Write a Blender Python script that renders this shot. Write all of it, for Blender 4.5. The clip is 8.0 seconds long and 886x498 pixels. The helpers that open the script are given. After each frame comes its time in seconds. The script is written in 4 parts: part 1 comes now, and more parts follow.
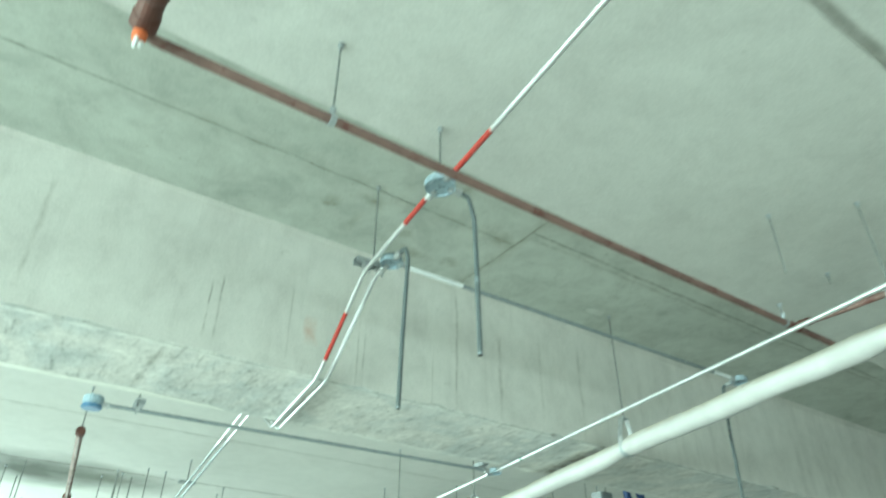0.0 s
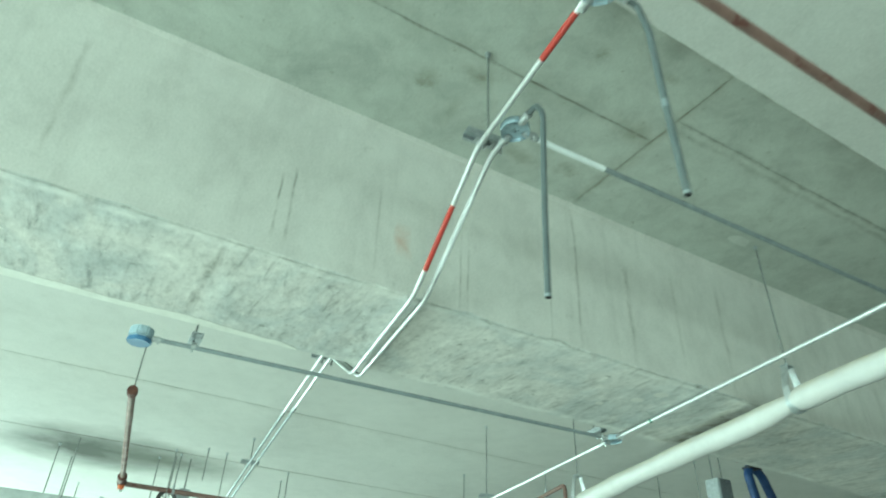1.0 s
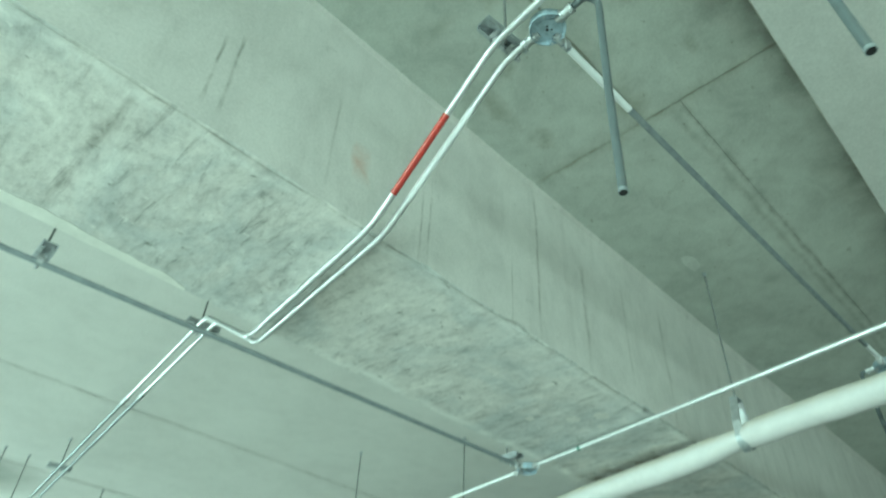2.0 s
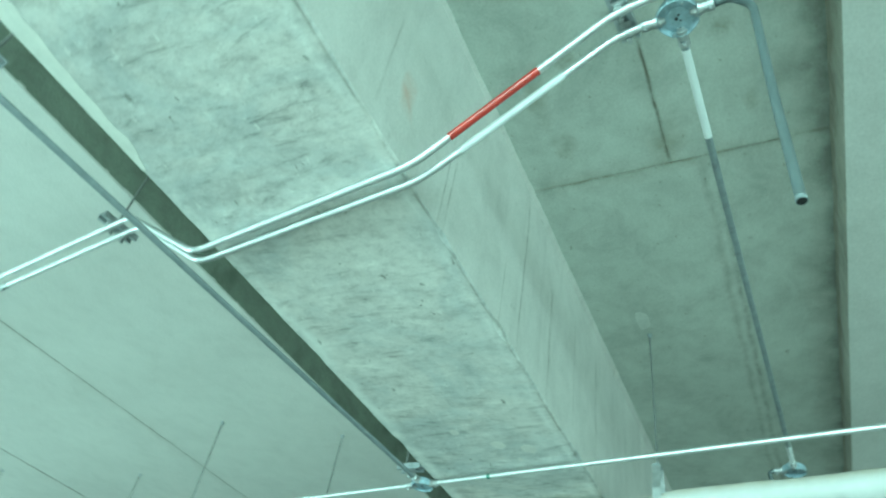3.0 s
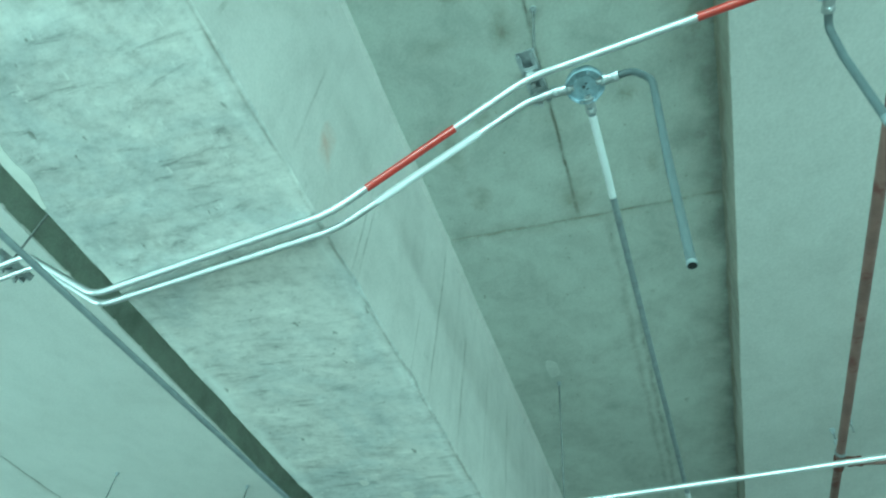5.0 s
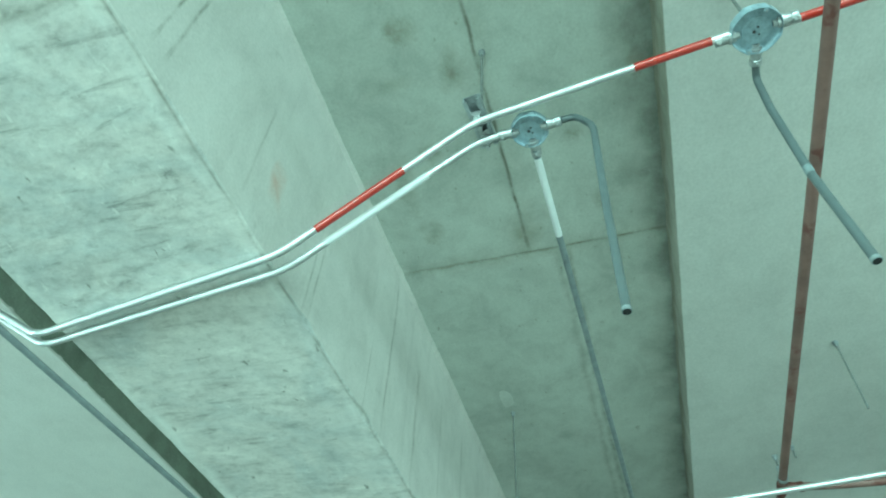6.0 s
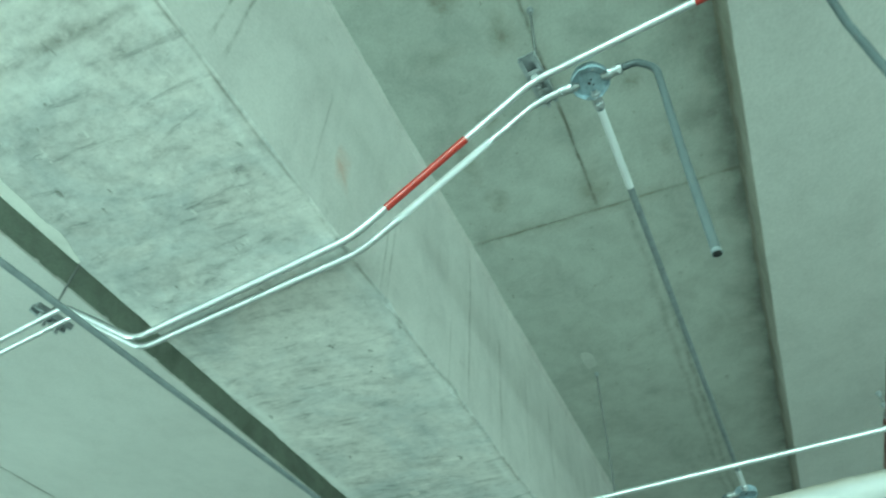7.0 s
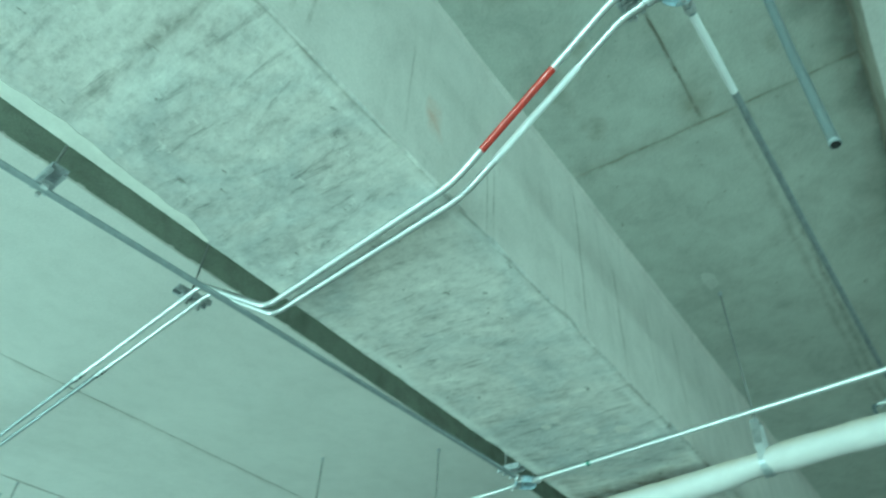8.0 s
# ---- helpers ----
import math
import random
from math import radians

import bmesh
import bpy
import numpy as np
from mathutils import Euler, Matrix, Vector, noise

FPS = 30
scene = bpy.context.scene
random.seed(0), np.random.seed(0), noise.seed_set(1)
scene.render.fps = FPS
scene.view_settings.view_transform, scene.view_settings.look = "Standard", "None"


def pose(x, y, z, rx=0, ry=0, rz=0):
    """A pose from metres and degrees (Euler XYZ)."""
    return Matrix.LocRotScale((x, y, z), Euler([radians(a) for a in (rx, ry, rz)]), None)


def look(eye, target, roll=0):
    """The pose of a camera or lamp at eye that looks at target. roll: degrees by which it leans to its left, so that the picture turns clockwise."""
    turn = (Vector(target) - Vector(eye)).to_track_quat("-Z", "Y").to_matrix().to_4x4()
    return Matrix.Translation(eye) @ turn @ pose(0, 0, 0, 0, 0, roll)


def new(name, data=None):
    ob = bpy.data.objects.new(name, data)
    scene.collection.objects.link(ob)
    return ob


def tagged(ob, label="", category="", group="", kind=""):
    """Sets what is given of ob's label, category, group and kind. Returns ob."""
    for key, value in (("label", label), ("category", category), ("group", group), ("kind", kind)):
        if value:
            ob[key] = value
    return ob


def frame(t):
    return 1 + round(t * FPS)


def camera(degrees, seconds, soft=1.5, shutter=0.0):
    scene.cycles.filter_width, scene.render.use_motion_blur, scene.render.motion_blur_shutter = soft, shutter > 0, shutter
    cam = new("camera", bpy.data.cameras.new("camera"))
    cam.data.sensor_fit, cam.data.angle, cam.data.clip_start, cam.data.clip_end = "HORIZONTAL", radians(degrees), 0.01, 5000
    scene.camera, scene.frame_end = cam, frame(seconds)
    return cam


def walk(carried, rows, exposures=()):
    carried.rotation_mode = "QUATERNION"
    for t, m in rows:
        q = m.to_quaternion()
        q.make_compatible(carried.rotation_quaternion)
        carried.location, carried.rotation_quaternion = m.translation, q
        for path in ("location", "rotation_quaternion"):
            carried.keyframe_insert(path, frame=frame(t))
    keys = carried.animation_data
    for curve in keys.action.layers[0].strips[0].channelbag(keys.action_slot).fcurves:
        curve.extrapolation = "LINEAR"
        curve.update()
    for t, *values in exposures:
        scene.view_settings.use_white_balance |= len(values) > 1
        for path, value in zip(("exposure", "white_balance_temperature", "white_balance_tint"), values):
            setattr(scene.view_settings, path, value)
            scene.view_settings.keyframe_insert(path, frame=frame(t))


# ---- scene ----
cam = camera(66.2, 8.0, soft=2.0, shutter=0.4)
PATH = [
    (0, (-1.039, 0.079, 1.765), (-0.085, 1.464, 2.848), 0.2),
    (0.3, (-0.978, 0.311, 1.765), (-0.044, 1.743, 2.802), 1.5),
    (0.5, (-0.924, 0.487, 1.743), (-0.066, 1.909, 2.857), 0.4),
    (1, (-0.829, 0.837, 1.75), (-0.011, 2.292, 2.853), 2.2),
    (1.5, (-0.831, 1.169, 1.751), (0.186, 2.415, 2.94), 2.8),
    (1.8, (-0.778, 1.382, 1.742), (0.327, 2.594, 2.887), 3.4),
    (2, (-0.731, 1.496, 1.729), (0.349, 2.619, 2.983), 3.0),
    (2.2, (-0.718, 1.608, 1.755), (0.39, 2.65, 3.053), 0.9),
    (3.3, (-0.738, 2.018, 1.742), (0.56, 2.769, 3.066), 14.3),
    (3.5, (-0.738, 2.039, 1.735), (0.585, 2.846, 2.999), 15.1),
    (4, (-0.752, 2.027, 1.743), (0.522, 2.763, 3.098), 14.1),
    (4.5, (-0.751, 1.976, 1.746), (0.533, 2.613, 3.14), 9.5),
    (5.8, (-0.784, 1.894, 1.763), (0.457, 2.348, 3.264), 4.6),
    (6, (-0.791, 1.892, 1.763), (0.463, 2.328, 3.259), 3.7),
    (6.5, (-0.787, 1.902, 1.762), (0.455, 2.366, 3.259), 3.5),
    (7, (-0.787, 1.923, 1.758), (0.457, 2.542, 3.196), 2.8),
    (7.5, (-0.781, 1.926, 1.741), (0.413, 2.679, 3.158), 4.5),
    (8, (-0.786, 1.918, 1.733), (0.395, 2.854, 3.049), 3.7),
]
EXPOSURES = [
    (0.0, 0.94, 5886, -28.0),
    (0.4, 0.84, 5850, -31.0),
    (1.0, 0.73, 5817, -34.0),
    (2.0, 0.62, 5656, -36.0),
    (3.3, 0.86, 4850, -48.0),
    (4.6, 0.77, 4690, -48.0),
    (5.8, 0.74, 4950, -47.0),
    (6.4, 0.87, 5380, -38.0),
    (7.0, 0.62, 5300, -43.0),
    (7.5, 0.53, 5100, -47.0),
    (8.0, 0.57, 4900, -49.0),
]
walk(cam, [(t, look(eye, target, roll)) for t, eye, target, roll in PATH], EXPOSURES)

# ---- light: daylight assumed to come through unseen open sides of the garage ----
world = bpy.data.worlds.new("sky")
scene.world = world
world.use_nodes = True
wt = world.node_tree
sky = wt.nodes.new("ShaderNodeTexSky")
sky.sky_type, sky.sun_disc = "NISHITA", False
sky.sun_elevation, sky.sun_rotation = radians(17), radians(274)
wt.links.new(sky.outputs["Color"], wt.nodes["Background"].inputs["Color"])
wt.nodes["Background"].inputs["Strength"].default_value = 0.12

sun_data = bpy.data.lights.new("sun", "SUN")
sun_data.energy, sun_data.angle, sun_data.color = 5.0, radians(0.5), (1.0, 0.97, 0.93)
new("sun", sun_data).matrix_world = look((-14, 1.0, 4.29), (0, 0, 0))


def opening_light(name, eye, target, sx, sy, watts):
    """Added lamp standing in for sky light from an unseen open bay."""
    d = bpy.data.lights.new(name, "AREA")
    d.shape, d.size, d.size_y, d.energy, d.color = "RECTANGLE", sx, sy, watts, (0.975, 1.0, 1.015)
    new(name, d).matrix_world = look(eye, target)


opening_light("assumed_bay_light_west", (-7.4, 1.0, 1.75), (0.0, 1.0, 0.7), 15.0, 1.25, 680)
opening_light("assumed_bay_light_south", (-0.1, -7.9, 1.75), (-0.3, 2.0, 1.55), 4.8, 1.25, 110)
opening_light("assumed_bay_light_north", (-2.4, 11.9, 1.65), (-1.6, 4.0, 0.6), 6.6, 2.4, 310)


# ---- materials ----
def material(name):
    m = bpy.data.materials.new(name)
    m.use_nodes = True
    nt = m.node_tree
    return m, nt, nt.nodes["Principled BSDF"]


def node(nt, kind, **inputs):
    n = nt.nodes.new(kind)
    for k, v in inputs.items():
        n.inputs[k.replace("_", " ")].default_value = v
    return n


def coords(nt, scale=(1, 1, 1), rot=(0, 0, 0)):
    g = nt.nodes.new("ShaderNodeNewGeometry")
    mp = nt.nodes.new("ShaderNodeMapping")
    mp.inputs["Scale"].default_value = scale
    mp.inputs["Rotation"].default_value = rot
    nt.links.new(g.outputs["Position"], mp.inputs["Vector"])
    return mp.outputs["Vector"]


def noise_tex(nt, vec, scale, detail=4.0, rough=0.55, distortion=0.0):
    n = node(nt, "ShaderNodeTexNoise", Scale=scale, Detail=detail, Roughness=rough, Distortion=distortion)
    nt.links.new(vec, n.inputs["Vector"])
    return n.outputs["Fac"]


def ramp(nt, fac, stops):
    r = nt.nodes.new("ShaderNodeValToRGB")
    e = r.color_ramp.elements
    while len(e) < len(stops):
        e.new(0.5)
    for el, (p, c) in zip(e, stops):
        el.position, el.color = p, (*c, 1) if len(c) == 3 else c
    nt.links.new(fac, r.inputs["Fac"])
    return r.outputs["Color"]


def mix(nt, kind, a, b, fac):
    m = nt.nodes.new("ShaderNodeMix")
    m.data_type, m.blend_type, m.clamp_factor = "RGBA", kind, True
    for sock, v in ((m.inputs[6], a), (m.inputs[7], b), (m.inputs[0], fac)):
        if hasattr(v, "links"):
            nt.links.new(v, sock)
        elif isinstance(v, tuple):
            sock.default_value = (*v, 1)
        else:
            sock.default_value = v
    return m.outputs[2]


def grey(v):
    return (v, v, v)


def mark(nt, col, p, axis, centre, half, run, lo, hi, colour, amount, least=0.15):
    """A stained line, or a band of painted shade, on a surface: near one coordinate, between two values of another,
    broken up by noise.
    """
    sep = nt.nodes.new("ShaderNodeSeparateXYZ")
    nt.links.new(p, sep.inputs[0])

    def calc(op, a, b=0.0, c=0.0):
        n = nt.nodes.new("ShaderNodeMath")
        n.operation = op
        for sock, v in zip(n.inputs, (a, b, c)):
            if hasattr(v, "links"):
                nt.links.new(v, sock)
            else:
                sock.default_value = v
        return n.outputs[0]

    wob = calc("MULTIPLY_ADD", noise_tex(nt, p, 6.0, 3, 0.6), half * 2.4, -half * 1.2 - centre)
    near = calc("SUBTRACT", 1.0, calc("DIVIDE", calc("ABSOLUTE", calc("ADD", sep.outputs[axis], wob)), half))
    r = sep.outputs[run]
    ends = calc("MINIMUM", calc("MULTIPLY", calc("SUBTRACT", r, lo), 12.0), calc("MULTIPLY", calc("SUBTRACT", hi, r), 12.0))
    m = nt.nodes.new("ShaderNodeMath")
    m.operation, m.use_clamp = "MINIMUM", True
    nt.links.new(near, m.inputs[0])
    nt.links.new(ends, m.inputs[1])
    broken = ramp(nt, noise_tex(nt, p, 11.0, 4, 0.7), [(0.36, grey(least)), (0.6, grey(1.0))])
    return mix(nt, "MIX", col, colour, calc("MULTIPLY", calc("MULTIPLY", m.outputs[0], broken), amount))


def concrete(name, base, dark, smear=(1, 1, 1), rot=(0, 0, 0), blotch=0.5, pits=0.5, streak=0.0, bump=0.25, specks=0.0, marks=(), blots=()):
    """Cast concrete: broad cloudy stains, stretched smears, fine grain, small pits and rust flecks."""
    m, nt, bsdf = material(name)
    p = coords(nt)
    broad = ramp(nt, noise_tex(nt, p, 1.3, 5, 0.6, 0.4), [(0.3, dark), (0.7, base)])
    s = noise_tex(nt, coords(nt, smear, rot), 3.6, 8, 0.68, 0.6)
    col = mix(nt, "MULTIPLY", broad, ramp(nt, s, [(0.32, grey(0.62)), (0.5, grey(0.97)), (0.7, grey(1.12))]), blotch)
    mid = noise_tex(nt, p, 9.0, 6, 0.7, 0.3)
    col = mix(nt, "MULTIPLY", col, ramp(nt, mid, [(0.3, grey(0.76)), (0.52, grey(1.0)), (0.72, grey(1.12))]), 0.12 + 0.95 * blotch)
    fine = noise_tex(nt, p, 120.0, 3, 0.6)
    col = mix(nt, "MULTIPLY", col, ramp(nt, fine, [(0.3, grey(0.86)), (0.7, grey(1.08))]), 0.6)
    spots = noise_tex(nt, p, 19.0, 2, 0.5)
    col = mix(nt, "MIX", col, (0.16, 0.155, 0.13), ramp(nt, spots, [(0.72, grey(0)), (0.79, grey(pits))]))
    if specks:
        k = noise_tex(nt, coords(nt, (1.0, 1.5, 1)), 30.0, 3, 0.55)
        col = mix(nt, "MIX", col, (0.19, 0.175, 0.12), ramp(nt, k, [(0.675, grey(0)), (0.73, grey(specks))]))
        k = noise_tex(nt, p, 42.0, 3, 0.6)
        col = mix(nt, "MIX", col, (0.62, 0.62, 0.57), ramp(nt, k, [(0.67, grey(0)), (0.74, grey(specks * 0.6))]))
    if streak:
        v = noise_tex(nt, coords(nt, (7.0, 1.0, 0.35)), 1.6, 3, 0.5)
        col = mix(nt, "MULTIPLY", col, ramp(nt, v, [(0.34, grey(0.6)), (0.42, grey(1.0))]), streak)
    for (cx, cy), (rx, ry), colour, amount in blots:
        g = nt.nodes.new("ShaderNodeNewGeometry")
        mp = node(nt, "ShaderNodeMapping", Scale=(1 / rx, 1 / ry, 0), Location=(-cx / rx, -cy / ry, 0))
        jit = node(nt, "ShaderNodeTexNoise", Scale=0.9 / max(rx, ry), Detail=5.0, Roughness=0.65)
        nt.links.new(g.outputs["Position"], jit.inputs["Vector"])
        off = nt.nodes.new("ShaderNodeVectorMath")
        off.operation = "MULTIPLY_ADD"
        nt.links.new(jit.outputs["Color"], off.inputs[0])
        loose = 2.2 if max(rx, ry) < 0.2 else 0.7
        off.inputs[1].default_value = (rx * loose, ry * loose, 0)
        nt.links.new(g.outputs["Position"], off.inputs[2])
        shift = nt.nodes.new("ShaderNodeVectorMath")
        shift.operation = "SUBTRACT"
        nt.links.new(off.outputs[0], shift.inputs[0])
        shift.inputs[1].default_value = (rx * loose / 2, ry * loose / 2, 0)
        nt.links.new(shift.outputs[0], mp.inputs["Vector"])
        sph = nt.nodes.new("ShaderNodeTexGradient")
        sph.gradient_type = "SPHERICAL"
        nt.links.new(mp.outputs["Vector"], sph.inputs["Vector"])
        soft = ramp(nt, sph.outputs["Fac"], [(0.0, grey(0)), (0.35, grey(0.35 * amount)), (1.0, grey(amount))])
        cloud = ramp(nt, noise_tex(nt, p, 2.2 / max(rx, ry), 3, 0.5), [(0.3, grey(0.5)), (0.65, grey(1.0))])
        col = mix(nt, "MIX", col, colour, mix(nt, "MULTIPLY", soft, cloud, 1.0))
    for args in marks:
        col = mark(nt, col, p, *args)
    nt.links.new(col, bsdf.inputs["Base Color"])
    bsdf.inputs["Roughness"].default_value = 0.88
    bsdf.inputs["Specular IOR Level"].default_value = 0.25
    b = node(nt, "ShaderNodeBump", Strength=bump, Distance=0.01)
    nt.links.new(mix(nt, "ADD", s, fine, 0.35), b.inputs["Height"])
    nt.links.new(b.outputs["Normal"], bsdf.inputs["Normal"])
    return m


def soffit_concrete(name, marks):
    """Underside scraped by the formwork: cool and warm grey clouds, short dark scrapes, fine mottling, pits and pale flecks."""
    m, nt, bsdf = material(name)
    p = coords(nt)
    clouds = noise_tex(nt, coords(nt, (1.3, 1.0, 1), (0, 0, 0.25)), 3.0, 7, 0.62, 0.7)
    col = ramp(nt, clouds, [(0.30, (0.47, 0.49, 0.488)), (0.44, (0.572, 0.577, 0.56)), (0.56, (0.645, 0.631, 0.60)), (0.72, (0.725, 0.71, 0.672))])
    mid = noise_tex(nt, coords(nt, (1.9, 0.9, 1), (0, 0, 0.25)), 8.0, 7, 0.62, 0.35)
    col = mix(nt, "MULTIPLY", col, ramp(nt, mid, [(0.32, grey(0.72)), (0.45, grey(0.96)), (0.56, grey(1.01)), (0.68, grey(1.16))]), 0.75)
    scrape = noise_tex(nt, coords(nt, (4.2, 0.9, 1), (0, 0, 0.16)), 6.0, 7, 0.66, 0.5)
    region = ramp(nt, noise_tex(nt, p, 2.1, 3, 0.5), [(0.38, grey(0.35)), (0.55, grey(1.0))])
    col = mix(nt, "MULTIPLY", col, ramp(nt, scrape, [(0.32, grey(0.52)), (0.43, grey(0.93)), (0.50, grey(1.0)), (0.62, grey(1.04)), (0.70, grey(1.2))]), region)
    small = noise_tex(nt, coords(nt, (1.5, 1.0, 1), (0, 0, 0.25)), 26.0, 6, 0.68, 0.1)
    col = mix(nt, "MULTIPLY", col, ramp(nt, small, [(0.36, grey(0.72)), (0.47, grey(0.97)), (0.64, grey(1.12))]), 0.55)
    fine = noise_tex(nt, p, 130.0, 3, 0.6)
    col = mix(nt, "MULTIPLY", col, ramp(nt, fine, [(0.3, grey(0.88)), (0.7, grey(1.07))]), 0.5)
    pits = noise_tex(nt, coords(nt, (1.0, 1.6, 1)), 21.0, 3, 0.55, 0.4)
    col = mix(nt, "MIX", col, (0.19, 0.19, 0.165), ramp(nt, pits, [(0.685, grey(0)), (0.74, grey(0.75))]))
    flecks = noise_tex(nt, coords(nt, (1.0, 1.7, 1), (0, 0, 0.25)), 25.0, 4, 0.62)
    col = mix(nt, "MIX", col, (0.74, 0.735, 0.70), ramp(nt, flecks, [(0.63, grey(0)), (0.70, grey(0.65))]))
    for args in marks:
        col = mark(nt, col, p, *args)
    nt.links.new(col, bsdf.inputs["Base Color"])
    bsdf.inputs["Roughness"].default_value = 0.86
    bsdf.inputs["Specular IOR Level"].default_value = 0.25
    b = node(nt, "ShaderNodeBump", Strength=0.3, Distance=0.008)
    nt.links.new(mix(nt, "ADD", mid, small, 0.6), b.inputs["Height"])
    nt.links.new(b.outputs["Normal"], bsdf.inputs["Normal"])
    return m


def plain(name, colour, rough, metal=0.0, vary=0.25, scale=18.0, bump=0.05, coat=0.0, spots=None):
    """Paint, plastic or metal with cloudy variation, grime and fine relief."""
    m, nt, bsdf = material(name)
    p = coords(nt)
    n1 = noise_tex(nt, p, scale, 5, 0.65)
    col = mix(nt, "MULTIPLY", colour, ramp(nt, n1, [(0.3, grey(1 - vary)), (0.7, grey(1 + vary * 0.4))]), 1.0)
    if spots:
        n2 = noise_tex(nt, p, scale * 1.7, 4, 0.6, 0.5)
        col = mix(nt, "MIX", col, spots, ramp(nt, n2, [(0.56, grey(0)), (0.64, grey(0.85))]))
    nt.links.new(col, bsdf.inputs["Base Color"])
    nt.links.new(ramp(nt, n1, [(0.3, grey(min(1, rough * 1.25))), (0.7, grey(rough * 0.85))]), bsdf.inputs["Roughness"])
    bsdf.inputs["Metallic"].default_value = metal
    bsdf.inputs["Coat Weight"].default_value = coat
    b = node(nt, "ShaderNodeBump", Strength=bump, Distance=0.004)
    nt.links.new(noise_tex(nt, p, 90.0, 3), b.inputs["Height"])
    nt.links.new(b.outputs["Normal"], bsdf.inputs["Normal"])
    return m


def pipe_jacket(name, colour, top_tan):
    """White wrap: soft cloudy variation, faint wrap ridges and a tan upper side, dusty and with bounced light painted
    in.
    """
    m, nt, bsdf = material(name)
    p = coords(nt)
    n1 = noise_tex(nt, p, 7.0, 5, 0.65)
    col = mix(nt, "MULTIPLY", colour, ramp(nt, n1, [(0.3, grey(0.86)), (0.7, grey(1.05))]), 1.0)
    g = nt.nodes.new("ShaderNodeNewGeometry")
    sep = nt.nodes.new("ShaderNodeSeparateXYZ")
    nt.links.new(g.outputs["Normal"], sep.inputs[0])
    upward = ramp(nt, sep.outputs[2], [(0.0, grey(0.0)), (0.55, grey(0.9))])
    col = mix(nt, "MIX", col, top_tan, mix(nt, "MULTIPLY", upward, ramp(nt, noise_tex(nt, p, 16.0, 4, 0.6), [(0.3, grey(0.55)), (0.6, grey(1.0))]), 1.0))
    nt.links.new(col, bsdf.inputs["Base Color"])
    bsdf.inputs["Roughness"].default_value = 0.5
    b = node(nt, "ShaderNodeBump", Strength=0.25, Distance=0.006)
    nt.links.new(noise_tex(nt, coords(nt, (1, 2.5, 1)), 22.0, 4), b.inputs["Height"])
    nt.links.new(b.outputs["Normal"], bsdf.inputs["Normal"])
    return m


BROWN, SOOT_AND_SHADE, LIME, RUST = (0.20, 0.178, 0.12), (0.20, 0.19, 0.16), (0.79, 0.79, 0.76), (0.46, 0.20, 0.12)
SMOOTH = concrete("concrete_smooth_slab", (0.625, 0.62, 0.592), (0.56, 0.555, 0.528), blotch=0.2, pits=0.12, bump=0.035, marks=((1, 0.490, 0.028, 0, -3.0, 5.0, SOOT_AND_SHADE, 0.6, 0.6),))
SLAB_EDGE = concrete("concrete_slab_edge", (0.50, 0.49, 0.45), (0.36, 0.35, 0.29), smear=(3, 1, 1), blotch=0.6, pits=0.6, bump=0.5, specks=0.6, marks=((2, 3.54, 0.10, 0, -4.0, 6.0, BROWN, 0.75, 0.5), (2, 3.50, 0.035, 0, -4.0, 6.0, SOOT_AND_SHADE, 0.5, 0.2)))
# Blots: soot by the ceiling box, two large soft dark clouds over the duct.
SLAB_FAR = concrete("concrete_smooth_far_slab", (0.69, 0.685, 0.658), (0.63, 0.625, 0.60), blotch=0.12, pits=0.12, bump=0.035, marks=((1, 5.196, 0.012, 0, -3.0, 4.0, SOOT_AND_SHADE, 0.95, 0.35), (1, 5.21, 0.05, 0, -3.0, 4.0, SOOT_AND_SHADE, 0.15), (1, 6.62, 0.014, 0, -3.0, 4.0, SOOT_AND_SHADE, 0.7)), blots=(((3.5, 4.02), (0.35, 0.25), SOOT_AND_SHADE, 0.7), ((-0.52, 6.95), (0.75, 0.70), (0.11, 0.115, 0.10), 1.7), ((-0.05, 6.98), (0.85, 0.60), (0.15, 0.155, 0.13), 1.2)))
PANEL = concrete("concrete_form_panel", (0.585, 0.607, 0.562), (0.492, 0.514, 0.472), blotch=0.5, pits=0.25, bump=0.15, specks=0.4, marks=(
    (1, 2.118, 0.009, 0, -3.0, 0.78, (0.13, 0.12, 0.09), 0.85, 0.15), (1, 2.11, 0.075, 0, -0.9, 0.8, BROWN, 0.15), (0, 0.778, 0.05, 1, 1.6, 2.6, BROWN, 0.25), (0, 0.778, 0.010, 1, 1.6, 2.6, BROWN, 0.6, 0.1),
    # The two bands at y 1.65 paint the slab lip's shade over dirt.
    (1, 1.99, 0.016, 0, 0.78, 4.0, SOOT_AND_SHADE, 0.6, 0.0), (1, 2.03, 0.018, 0, 0.78, 4.0, SOOT_AND_SHADE, 0.4), (0, 0.05, 0.03, 1, 2.30, 2.48, BROWN, 0.35), (1, 1.655, 0.13, 0, -3.0, 4.0, SOOT_AND_SHADE, 0.45, 0.6), (1, 1.650, 0.06, 0, -3.0, 4.0, (0.11, 0.12, 0.10), 0.6, 0.6)),
    blots=(((-0.10, 2.30), (0.05, 0.05), BROWN, 0.8), ((0.05, 2.20), (0.10, 0.05), BROWN, 0.7), ((0.42, 2.45), (0.12, 0.05), BROWN, 0.6), ((0.70, 2.12), (0.12, 0.06), BROWN, 0.6), ((0.30, 2.33), (0.05, 0.04), BROWN, 0.6), ((0.62, 2.42), (0.06, 0.05), BROWN, 0.7), ((0.60, 1.86), (0.05, 0.03), BROWN, 0.6), ((0.34, 1.90), (0.03, 0.03), BROWN, 0.6), ((0.16, 1.70), (0.06, 0.03), BROWN, 0.9)))
